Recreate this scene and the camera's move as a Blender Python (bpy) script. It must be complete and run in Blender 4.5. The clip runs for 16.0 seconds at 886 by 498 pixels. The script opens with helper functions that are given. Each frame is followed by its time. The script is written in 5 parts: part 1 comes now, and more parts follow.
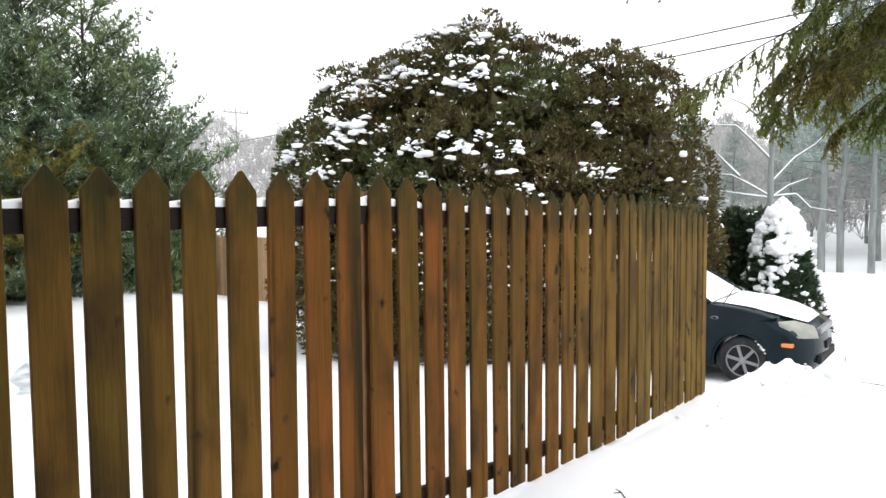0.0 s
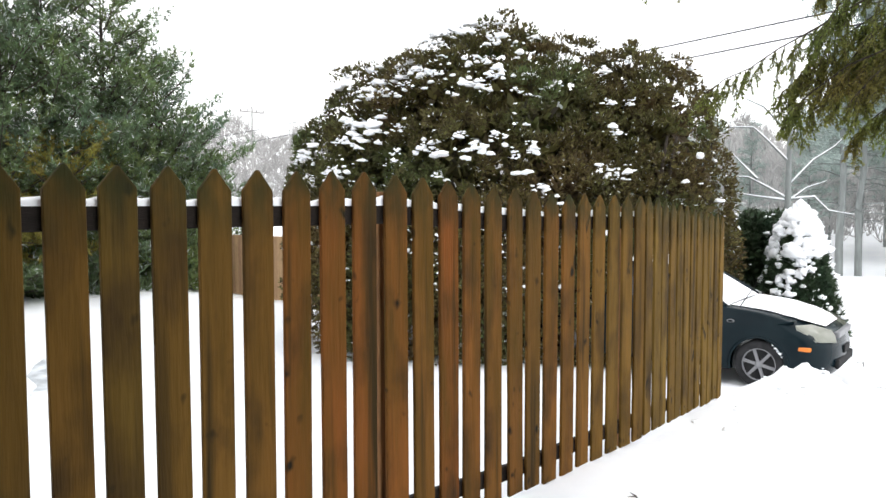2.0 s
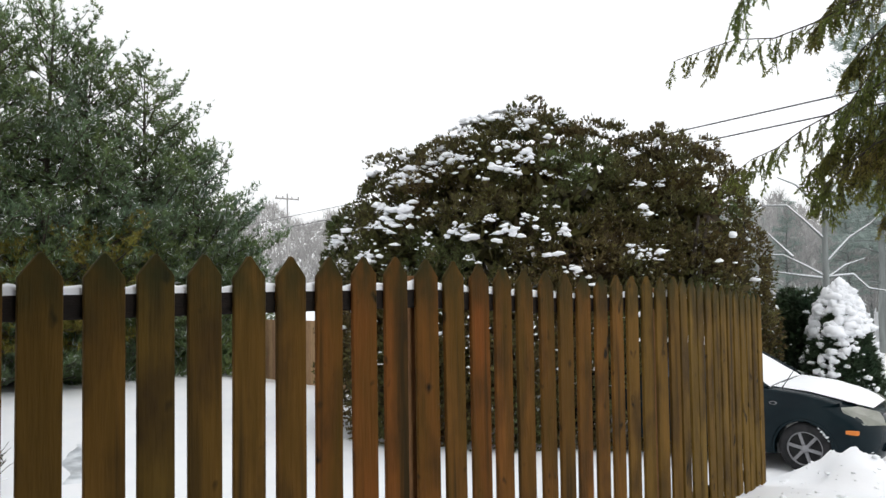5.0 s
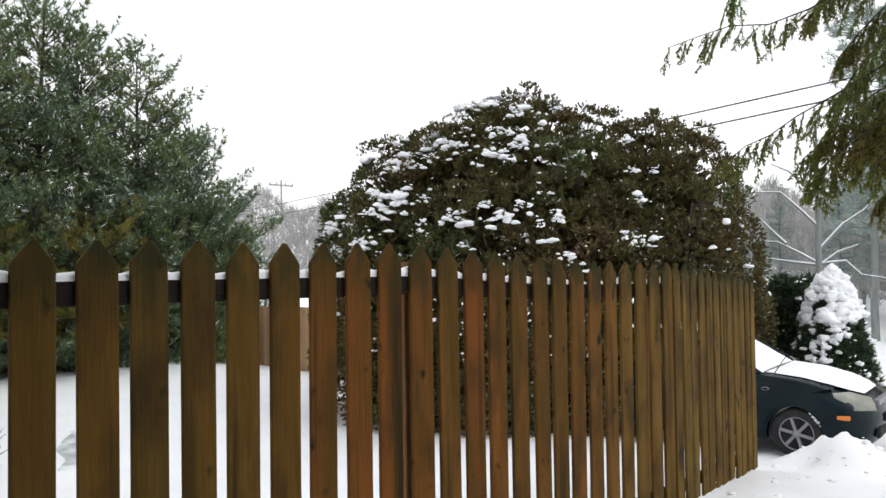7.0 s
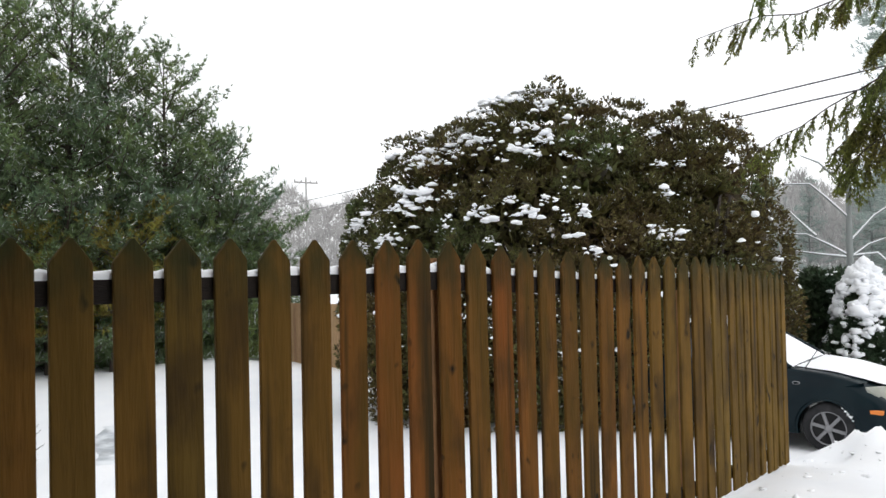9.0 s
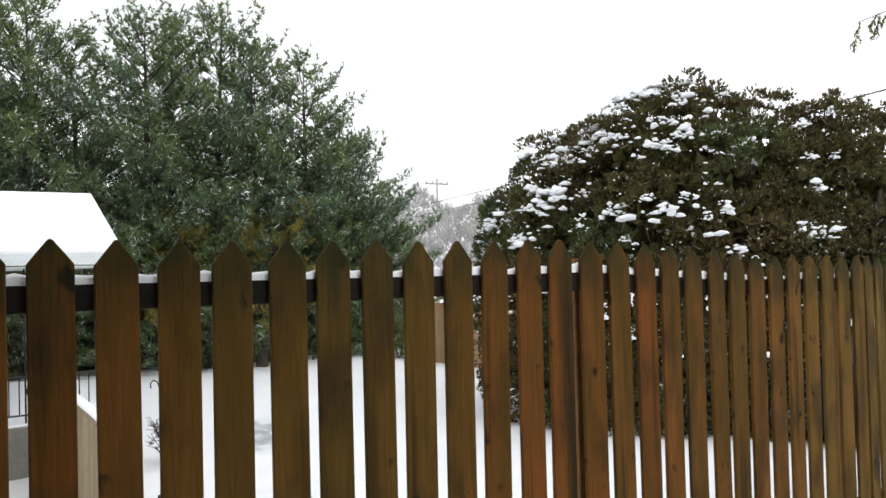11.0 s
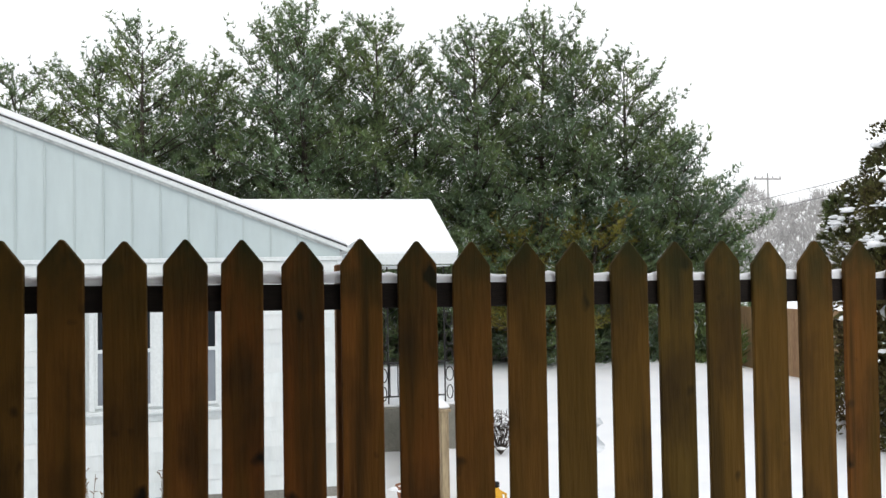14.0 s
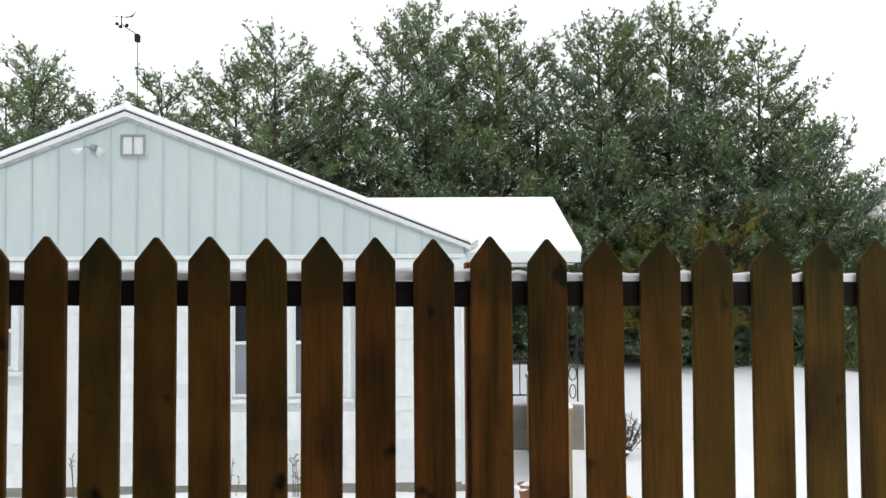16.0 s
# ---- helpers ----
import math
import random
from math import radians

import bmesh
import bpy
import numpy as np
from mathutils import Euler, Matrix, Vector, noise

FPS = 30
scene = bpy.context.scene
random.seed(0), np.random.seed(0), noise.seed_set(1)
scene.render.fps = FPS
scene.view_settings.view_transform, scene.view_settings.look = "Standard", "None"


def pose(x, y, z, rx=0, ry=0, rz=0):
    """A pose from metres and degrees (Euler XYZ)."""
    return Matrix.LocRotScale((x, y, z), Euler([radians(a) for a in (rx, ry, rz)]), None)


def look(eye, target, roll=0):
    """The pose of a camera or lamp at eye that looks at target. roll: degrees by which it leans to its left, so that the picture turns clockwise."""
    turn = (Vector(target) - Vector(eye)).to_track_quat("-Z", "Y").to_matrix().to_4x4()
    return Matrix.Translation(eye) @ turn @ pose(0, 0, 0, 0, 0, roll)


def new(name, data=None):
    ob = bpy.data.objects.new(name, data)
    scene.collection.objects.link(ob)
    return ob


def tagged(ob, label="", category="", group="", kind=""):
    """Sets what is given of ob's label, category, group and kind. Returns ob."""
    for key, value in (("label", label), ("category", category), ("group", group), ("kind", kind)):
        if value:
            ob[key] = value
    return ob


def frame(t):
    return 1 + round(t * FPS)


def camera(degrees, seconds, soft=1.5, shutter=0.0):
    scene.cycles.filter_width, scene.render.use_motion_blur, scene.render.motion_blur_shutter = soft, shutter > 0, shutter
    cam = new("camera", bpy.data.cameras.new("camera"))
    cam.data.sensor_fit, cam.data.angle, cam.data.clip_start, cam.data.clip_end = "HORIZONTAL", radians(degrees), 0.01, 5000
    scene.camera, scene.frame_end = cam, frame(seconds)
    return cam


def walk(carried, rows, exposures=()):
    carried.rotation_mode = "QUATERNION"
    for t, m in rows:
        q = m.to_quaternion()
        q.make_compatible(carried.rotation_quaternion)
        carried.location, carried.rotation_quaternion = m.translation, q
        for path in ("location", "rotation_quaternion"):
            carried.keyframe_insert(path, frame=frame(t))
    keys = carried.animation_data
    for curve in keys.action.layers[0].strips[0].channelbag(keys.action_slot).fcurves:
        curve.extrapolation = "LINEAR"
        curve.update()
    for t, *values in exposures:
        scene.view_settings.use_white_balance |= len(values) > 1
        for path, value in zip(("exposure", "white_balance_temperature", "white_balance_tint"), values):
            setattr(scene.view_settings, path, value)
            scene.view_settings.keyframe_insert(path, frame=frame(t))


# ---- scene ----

# ---- camera and its walk ----
cam = camera(59.1, 16.0, soft=1.5)
# seconds, place, yaw, pitch, lean
ROWS = [
    (0.0, -0.058, -2.786, 1.689, -47.52, -3.82, 0.51),
    (0.5, -0.057, -2.786, 1.687, -47.20, -4.00, 0.58),
    (1.0, -0.052, -2.776, 1.692, -47.01, -4.27, 0.27),
    (1.5, -0.055, -2.774, 1.687, -46.46, -3.98, 0.45),
    (2.0, -0.054, -2.772, 1.690, -46.49, -3.79, 0.14),
    (2.5, -0.062, -2.778, 1.690, -45.33, -1.53, 0.36),
    (3.0, -0.066, -2.783, 1.697, -44.40, 0.46, 0.41),
    (3.5, -0.068, -2.787, 1.693, -43.75, 1.90, 0.87),
    (3.7, -0.069, -2.790, 1.692, -43.71, 2.35, 0.84),
    (6.0, -0.065, -2.803, 1.695, -44.37, 2.12, 1.02),
    (6.5, -0.069, -2.805, 1.692, -44.36, 1.89, 0.98),
    (7.0, -0.065, -2.801, 1.694, -44.54, 1.29, 0.91),
    (7.5, -0.060, -2.797, 1.693, -44.46, 0.99, 1.20),
    (8.0, -0.064, -2.797, 1.692, -44.09, 1.01, 1.36),
    (8.2, -0.067, -2.796, 1.694, -44.03, 1.04, 1.32),
    (10.3, -0.109, -2.763, 1.694, -37.64, 0.90, 1.45),
    (10.5, -0.108, -2.752, 1.698, -36.59, 0.94, 1.38),
    (11.0, -0.119, -2.752, 1.699, -33.27, 1.23, 1.50),
    (11.5, -0.133, -2.748, 1.701, -30.19, 1.29, 1.19),
    (12.0, -0.148, -2.747, 1.704, -25.66, 1.42, 1.24),
    (12.5, -0.164, -2.752, 1.701, -21.04, 1.53, 1.27),
    (13.0, -0.178, -2.752, 1.703, -16.99, 1.53, 1.13),
    (13.5, -0.191, -2.740, 1.702, -13.32, 1.70, 1.23),
    (14.0, -0.204, -2.732, 1.702, -10.32, 1.78, 0.98),
    (14.5, -0.215, -2.730, 1.704, -7.26, 2.02, 0.83),
    (15.0, -0.225, -2.735, 1.704, -4.52, 2.36, 0.94),
    (15.5, -0.233, -2.732, 1.704, -2.27, 2.31, 0.90),
    (16.0, -0.237, -2.726, 1.702, -1.52, 1.74, 0.41),
]
walk(cam, [(t, pose(x, y, z, 90 + pitch, 0, yaw) @ pose(0, 0, 0, 0, 0, -lean)) for t, x, y, z, yaw, pitch, lean in ROWS],
     exposures=[(0.0, 0.32), (2.0, 0.34), (2.6, 0.22), (3.5, -0.36), (6.0, -0.32), (8.0, -0.28), (10.5, -0.2), (16.0, -0.18)])

# ---- world and light: an overcast winter day ----
world = bpy.data.worlds.new("overcast_sky")
scene.world = world
world.use_nodes = True
wn, wl = world.node_tree.nodes, world.node_tree.links
wn.clear()
w_out = wn.new("ShaderNodeOutputWorld")
w_bg = wn.new("ShaderNodeBackground")
w_sky = wn.new("ShaderNodeTexSky")
w_sky.sky_type = "NISHITA"
w_sky.sun_disc = False
w_sky.sun_elevation = radians(32)
w_sky.sun_rotation = radians(150)
w_mix = wn.new("ShaderNodeMix")
w_mix.data_type = "RGBA"
w_mix.inputs[0].default_value = 0.93
w_mix.inputs[7].default_value = (10.6, 10.7, 10.9, 1)
wl.new(w_sky.outputs[0], w_mix.inputs[6])
wl.new(w_mix.outputs[2], w_bg.inputs[0])
w_bg.inputs[1].default_value = 0.145
wl.new(w_bg.outputs[0], w_out.inputs[0])
sun = new("sun", bpy.data.lights.new("sun", "SUN"))
sun.data.energy = 0.6
sun.data.angle = radians(25)
sun.data.color = (1.0, 0.97, 0.93)
sun.matrix_world = look((4, -12, 14), (0, 0, 0))


# ---- materials ----
def material(name, base, rough=0.8, vary=None, scale=6.0, stretch=(1, 1, 1), grain=0.0, grain_scale=60.0, bump=0.0, bump_scale=40.0,
             metal=0.0, rnd=0.0, island=0.0, spec=0.5, second=None, second_scale=1.2, second_edge=(0.5, 0.7), translucent=0.0, coat=0.0, fleck=0.0):
    """A procedural surface: base colour, broad variation, grain, random tint per object or island, bump."""
    m = bpy.data.materials.new(name)
    m.use_nodes = True
    n, l = m.node_tree.nodes, m.node_tree.links
    b = n["Principled BSDF"]
    b.inputs["Roughness"].default_value = rough
    b.inputs["Metallic"].default_value = metal
    b.inputs["Specular IOR Level"].default_value = spec
    b.inputs["Coat Weight"].default_value = coat
    tc = n.new("ShaderNodeTexCoord")
    mp = n.new("ShaderNodeMapping")
    mp.inputs["Scale"].default_value = stretch
    l.new(tc.outputs["Object"], mp.inputs["Vector"])
    vec = mp.outputs["Vector"]
    info = n.new("ShaderNodeObjectInfo")
    if rnd:
        add = n.new("ShaderNodeVectorMath")
        add.operation = "ADD"
        sc = n.new("ShaderNodeMath")
        sc.operation = "MULTIPLY"
        sc.inputs[1].default_value = 37.0
        l.new(info.outputs["Random"], sc.inputs[0])
        l.new(vec, add.inputs[0])
        l.new(sc.outputs[0], add.inputs[1])
        vec = add.outputs[0]

    def noise_tex(s, d=4.0):
        t = n.new("ShaderNodeTexNoise")
        t.inputs["Scale"].default_value = s
        t.inputs["Detail"].default_value = d
        l.new(vec, t.inputs["Vector"])
        return t.outputs[0]

    def mix(fac, a, c):
        x = n.new("ShaderNodeMix")
        x.data_type = "RGBA"
        for i, val in ((0, fac), (6, a), (7, c)):
            if isinstance(val, (tuple, list)):
                x.inputs[i].default_value = (*val, 1)
            elif isinstance(val, float):
                x.inputs[i].default_value = val
            else:
                l.new(val, x.inputs[i])
        return x.outputs[2]

    def ramp(fac, lo, hi):
        r = n.new("ShaderNodeMapRange")
        r.inputs["From Min"].default_value, r.inputs["From Max"].default_value = lo, hi
        l.new(fac, r.inputs["Value"])
        return r.outputs[0]

    col = base
    if vary:
        col = mix(ramp(noise_tex(scale), 0.3, 0.7), col, vary)
    if second:
        col = mix(ramp(noise_tex(second_scale, 5.0), *second_edge), col, second)
    if grain:
        k = n.new("ShaderNodeMix")
        k.data_type, k.blend_type = "RGBA", "MULTIPLY"
        k.inputs[0].default_value = grain
        if isinstance(col, tuple):
            k.inputs[6].default_value = (*col, 1)
        else:
            l.new(col, k.inputs[6])
        l.new(mix(ramp(noise_tex(grain_scale), 0.3, 0.7), (0.3, 0.3, 0.3), (1.3, 1.3, 1.3)), k.inputs[7])
        col = k.outputs[2]
    for amount, source in ((rnd, info.outputs["Random"]), (island, None)):
        if amount:
            if source is None:
                source = n.new("ShaderNodeNewGeometry").outputs["Random Per Island"]
            h = n.new("ShaderNodeHueSaturation")
            v = n.new("ShaderNodeMapRange")
            v.inputs["To Min"].default_value, v.inputs["To Max"].default_value = 1 - amount, 1 + amount
            l.new(source, v.inputs["Value"])
            l.new(v.outputs[0], h.inputs["Value"])
            if isinstance(col, tuple):
                h.inputs["Color"].default_value = (*col, 1)
            else:
                l.new(col, h.inputs["Color"])
            hh = n.new("ShaderNodeMapRange")
            hh.inputs["To Min"].default_value, hh.inputs["To Max"].default_value = 0.5 - 0.03 * amount, 0.5 + 0.05 * amount
            l.new(source, hh.inputs["Value"])
            l.new(hh.outputs[0], h.inputs["Hue"])
            col = h.outputs[0]
    if fleck:
        g = n.new("ShaderNodeMath")
        g.operation = "LESS_THAN"
        g.inputs[1].default_value = fleck
        l.new(n.new("ShaderNodeNewGeometry").outputs["Random Per Island"], g.inputs[0])
        col = mix(g.outputs[0], col, (0.75, 0.78, 0.8))
    if isinstance(col, tuple):
        b.inputs["Base Color"].default_value = (*col, 1)
    else:
        l.new(col, b.inputs["Base Color"])
    if bump:
        bp = n.new("ShaderNodeBump")
        bp.inputs["Strength"].default_value = bump
        bp.inputs["Distance"].default_value = 0.02
        l.new(noise_tex(bump_scale, 6.0), bp.inputs["Height"])
        l.new(bp.outputs[0], b.inputs["Normal"])
    if translucent:
        tr = n.new("ShaderNodeBsdfTranslucent")
        ms = n.new("ShaderNodeMixShader")
        ms.inputs[0].default_value = translucent
        if isinstance(col, tuple):
            tr.inputs[0].default_value = (*col, 1)
        else:
            l.new(col, tr.inputs[0])
        l.new(b.outputs[0], ms.inputs[1])
        l.new(tr.outputs[0], ms.inputs[2])
        l.new(ms.outputs[0], n["Material Output"].inputs[0])
    return m


SNOW = material("snow", (0.92, 0.93, 0.945), 0.75, vary=(0.87, 0.89, 0.92), scale=1.5, bump=0.25, bump_scale=14, spec=0.3)


def picket_material():
    """Old brown stain on softwood: red-brown to olive from picket to picket, long streaks, dark mottling and grey-green weathered tips."""
    m = bpy.data.materials.new("stained_picket")
    m.use_nodes = True
    n, l = m.node_tree.nodes, m.node_tree.links
    b = n["Principled BSDF"]
    b.inputs["Roughness"].default_value = 0.82
    b.inputs["Specular IOR Level"].default_value = 0.1
    tc, info = n.new("ShaderNodeTexCoord"), n.new("ShaderNodeObjectInfo")
    shift = n.new("ShaderNodeMath")
    shift.operation = "MULTIPLY"
    shift.inputs[1].default_value = 53.0
    l.new(info.outputs["Random"], shift.inputs[0])
    add = n.new("ShaderNodeVectorMath")
    l.new(tc.outputs["Object"], add.inputs[0])
    l.new(shift.outputs[0], add.inputs[1])

    def tex(scale, stretch, lo, hi, detail=4.0):
        mp = n.new("ShaderNodeMapping")
        mp.inputs["Scale"].default_value = stretch
        t = n.new("ShaderNodeTexNoise")
        t.inputs["Scale"].default_value, t.inputs["Detail"].default_value = scale, detail
        r = n.new("ShaderNodeMapRange")
        r.inputs["From Min"].default_value, r.inputs["From Max"].default_value = lo, hi
        l.new(add.outputs[0], mp.inputs["Vector"])
        l.new(mp.outputs[0], t.inputs["Vector"])
        l.new(t.outputs[0], r.inputs["Value"])
        return r.outputs[0]

    def mix(fac, a, c, kind="MIX"):
        x = n.new("ShaderNodeMix")
        x.data_type, x.blend_type = "RGBA", kind
        for i, val in ((0, fac), (6, a), (7, c)):
            if isinstance(val, tuple):
                x.inputs[i].default_value = (*val, 1)
            elif isinstance(val, float):
                x.inputs[i].default_value = val
            else:
                l.new(val, x.inputs[i])
        return x.outputs[2]

    col = info.outputs["Color"]
    col = mix(tex(2.2, (4, 4, 0.6), 0.35, 0.75, 6.0), col, (0.07, 0.04, 0.007))
    col = mix(tex(3.0, (1.6, 1.6, 0.8), 0.47, 0.74, 6.0), col, (0.032, 0.019, 0.007))
    col = mix(tex(9.0, (1.0, 1.0, 0.7), 0.66, 0.74, 2.0), col, (0.012, 0.009, 0.005))
    col = mix(tex(1.5, (8, 8, 0.35), 0.56, 0.72, 3.0), col, (0.03, 0.019, 0.006))
    col = mix(0.14, col, mix(tex(9.0, (6, 6, 0.4), 0.3, 0.7), (0.45, 0.45, 0.45), (1.3, 1.3, 1.3)), "MULTIPLY")
    sep = n.new("ShaderNodeSeparateXYZ")
    l.new(tc.outputs["Object"], sep.inputs[0])
    tip = n.new("ShaderNodeMapRange")
    tip.inputs["From Min"].default_value, tip.inputs["From Max"].default_value = -0.32, -0.02
    l.new(sep.outputs[2], tip.inputs["Value"])
    k = n.new("ShaderNodeMath")
    k.operation = "MULTIPLY"
    l.new(tip.outputs[0], k.inputs[0])
    l.new(tex(6.0, (2, 2, 1), 0.25, 0.6), k.inputs[1])
    col = mix(k.outputs[0], col, (0.026, 0.026, 0.008))
    l.new(col, b.inputs["Base Color"])
    bp = n.new("ShaderNodeBump")
    bp.inputs["Strength"].default_value, bp.inputs["Distance"].default_value = 0.35, 0.01
    l.new(tex(12.0, (6, 6, 0.5), 0.2, 0.8, 6.0), bp.inputs["Height"])
    l.new(bp.outputs[0], b.inputs["Normal"])
    return m


PICKET = picket_material()
RAIL = material("dark_rail", (0.014, 0.009, 0.006), 0.8, vary=(0.01, 0.007, 0.005), scale=4, stretch=(1, 6, 6), grain=0.5, grain_scale=14, bump=0.3, spec=0.25)
POST = material("fence_post", (0.27, 0.13, 0.05), 0.8, vary=(0.18, 0.09, 0.035), scale=3, stretch=(6, 6, 0.8), grain=0.5, grain_scale=10, bump=0.3, spec=0.25)
WHITE = material("white_paint", (0.74, 0.78, 0.78), 0.6, vary=(0.68, 0.72, 0.72), scale=1.2, grain=0.12, grain_scale=30, bump=0.1)
SIDING = material("white_siding", (0.76, 0.79, 0.78), 0.65, vary=(0.7, 0.75, 0.75), scale=1.7, grain=0.12, grain_scale=9, stretch=(1, 1, 0.3), bump=0.15, rnd=0.05)
BOARD = material("gable_board", (0.52, 0.6, 0.6), 0.65, vary=(0.48, 0.56, 0.57), scale=1.1, stretch=(2, 2, 0.5), grain=0.06, grain_scale=6, bump=0.05)
GREY = material("grey_metal", (0.3, 0.32, 0.32), 0.6, vary=(0.22, 0.24, 0.24), scale=9)
BATTEN = material("gable_batten", (0.47, 0.54, 0.54), 0.65, vary=(0.42, 0.49, 0.49), scale=1.5)
TRIM = material("weathered_trim", (0.62, 0.65, 0.64), 0.7, vary=(0.5, 0.52, 0.52), scale=3, grain=0.35, grain_scale=14)
SHINGLE = material("roof_shingle", (0.08, 0.08, 0.085), 0.9, vary=(0.05, 0.05, 0.05), scale=5, bump=0.3)
CONCRETE = material("concrete", (0.3, 0.29, 0.26), 0.9, vary=(0.2, 0.2, 0.17), scale=3, grain=0.3, bump=0.3)
IRON = material("black_iron", (0.02, 0.02, 0.022), 0.5, vary=(0.035, 0.03, 0.03), scale=20, metal=0.4)
PALE_WOOD = material("pale_wood", (0.42, 0.33, 0.2), 0.8, vary=(0.3, 0.23, 0.14), scale=2, stretch=(8, 8, 1), grain=0.4, grain_scale=9, bump=0.2, rnd=0.15)
TAN_WOOD = material("tan_wood", (0.46, 0.29, 0.16), 0.8, vary=(0.36, 0.22, 0.12), scale=2, stretch=(6, 6, 1), grain=0.4, grain_scale=8, bump=0.2, rnd=0.15)
BARK = material("bark", (0.09, 0.07, 0.055), 0.95, vary=(0.05, 0.04, 0.033), scale=5, stretch=(4, 4, 0.7), grain=0.5, grain_scale=20, bump=0.8)
PINE = material("pine_needles", (0.14, 0.205, 0.11), 0.65, fleck=0.05, vary=(0.19, 0.225, 0.065), scale=0.3, island=0.5, translucent=0.35, spec=0.3, second=(0.14, 0.2, 0.16), second_scale=0.5)
YELLOW_PINE = material("yellowed_needles", (0.2, 0.19, 0.04), 0.65, vary=(0.26, 0.2, 0.05), scale=0.8, island=0.4, translucent=0.3, spec=0.3)
CEDAR = material("arborvitae_sprays", (0.085, 0.08, 0.024), 0.7, fleck=0.014, vary=(0.125, 0.077, 0.03), scale=0.9, island=0.75, translucent=0.2, second=(0.09, 0.115, 0.034), second_scale=0.6)
HEMLOCK = material("hemlock_sprays", (0.18, 0.24, 0.05), 0.7, vary=(0.2, 0.15, 0.04), scale=2.6, island=0.4, translucent=0.45)
GLASS = material("window_glass", (0.02, 0.025, 0.03), 0.08, spec=0.6)
BLIND = material("grey_screen", (0.24, 0.27, 0.3), 0.5, vary=(0.2, 0.22, 0.25), scale=3)


# ---- mesh helpers ----
def mesh_from(name, verts, faces, mat=None, smooth=False):
    me = bpy.data.meshes.new(name)
    v = np.asarray(verts, dtype=np.float32).reshape(-1, 3)
    fc = np.asarray(faces, dtype=np.int32)
    k = fc.shape[1]
    me.vertices.add(len(v))
    me.vertices.foreach_set("co", v.ravel())
    me.loops.add(fc.size)
    me.loops.foreach_set("vertex_index", fc.ravel())
    me.polygons.add(len(fc))
    me.polygons.foreach_set("loop_start", np.arange(0, fc.size, k, dtype=np.int32))
    me.update(calc_edges=True)
    if smooth:
        me.polygons.foreach_set("use_smooth", np.ones(len(fc), dtype=bool))
    if mat:
        me.materials.append(mat)
    return me


def part(name, bm, mat, parent=None, label="", smooth=False):
    """One mesh object from a bmesh (or a mesh), under its thing."""
    if isinstance(bm, bmesh.types.BMesh):
        me = bpy.data.meshes.new(name)
        bmesh.ops.recalc_face_normals(bm, faces=bm.faces)
        bm.to_mesh(me)
        bm.free()
        me.materials.append(mat)
        if smooth:
            me.polygons.foreach_set("use_smooth", np.ones(len(me.polygons), dtype=bool))
    else:
        me = bm
    ob = new(name, me)
    if parent:
        ob.parent = parent
    if label:
        ob["label"] = label
    return ob


def thing(name, label, category, group="", kind="", at=None):
    ob = tagged(new(name), label, category, group, kind)
    if at is not None:
        ob.matrix_basis = at
    return ob


def box(x0, x1, y0, y1, z0, z1, bevel=0.0, bm=None):
    bm = bm or bmesh.new()
    r = bmesh.ops.create_cube(bm, size=1, matrix=Matrix.Translation(((x0 + x1) / 2, (y0 + y1) / 2, (z0 + z1) / 2)) @ Matrix.Diagonal((x1 - x0, y1 - y0, z1 - z0, 1)))
    if bevel:
        es = list({e for vv in r["verts"] for e in vv.link_edges})
        bmesh.ops.bevel(bm, geom=es, offset=bevel, segments=1, affect="EDGES")
    return bm


def prism(outline, axis, a, b, bevel=0.0, bm=None):
    """An outline of (u, v) pairs pushed along an axis from a to b: axis y takes (x, z), x takes (y, z), z takes (x, y)."""
    bm = bm or bmesh.new()
    put = {"y": lambda u, v, w: (u, w, v), "x": lambda u, v, w: (w, u, v), "z": lambda u, v, w: (u, v, w)}[axis]
    lo = [bm.verts.new(put(u, v, a)) for u, v in outline]
    hi = [bm.verts.new(put(u, v, b)) for u, v in outline]
    fs = [bm.faces.new(lo), bm.faces.new(hi[::-1])]
    k = len(outline)
    for i in range(k):
        fs.append(bm.faces.new((lo[i], hi[i], hi[(i + 1) % k], lo[(i + 1) % k])))
    if bevel:
        bmesh.ops.bevel(bm, geom=list({e for f in fs for e in f.edges}), offset=bevel, segments=1, affect="EDGES")
    return bm


def tube(points, radii, sides=7):
    """Vertices and quads of a tapered tube along points."""
    pts = [Vector(p) for p in points]
    vs, fs = [], []
    last_d = last_a = None
    for i, p in enumerate(pts):
        d = (pts[min(i + 1, len(pts) - 1)] - pts[max(i - 1, 0)])
        d = d.normalized() if d.length > 1e-6 else last_d
        if last_d is None:
            a = d.orthogonal().normalized()
        else:
            if d.dot(last_d) < 0:
                d = -d
            a = last_a - d * last_a.dot(d)
            a = a.normalized() if a.length > 1e-4 else d.orthogonal().normalized()
        b = d.cross(a)
        last_d, last_a = d, a
        rad = float(radii[i])
        for j in range(sides):
            w = 2 * math.pi * j / sides
            vs.append(tuple(p + rad * (a * math.cos(w) + b * math.sin(w))))
    for i in range(len(pts) - 1):
        for j in range(sides):
            k = (j + 1) % sides
            fs.append((i * sides + j, i * sides + k, (i + 1) * sides + k, (i + 1) * sides + j))
    return vs, fs


def join_tubes(list_of):
    vs, fs = [], []
    for v, f in list_of:
        o = len(vs)
        vs += v
        fs += [tuple(i + o for i in q) for q in f]
    return vs, fs


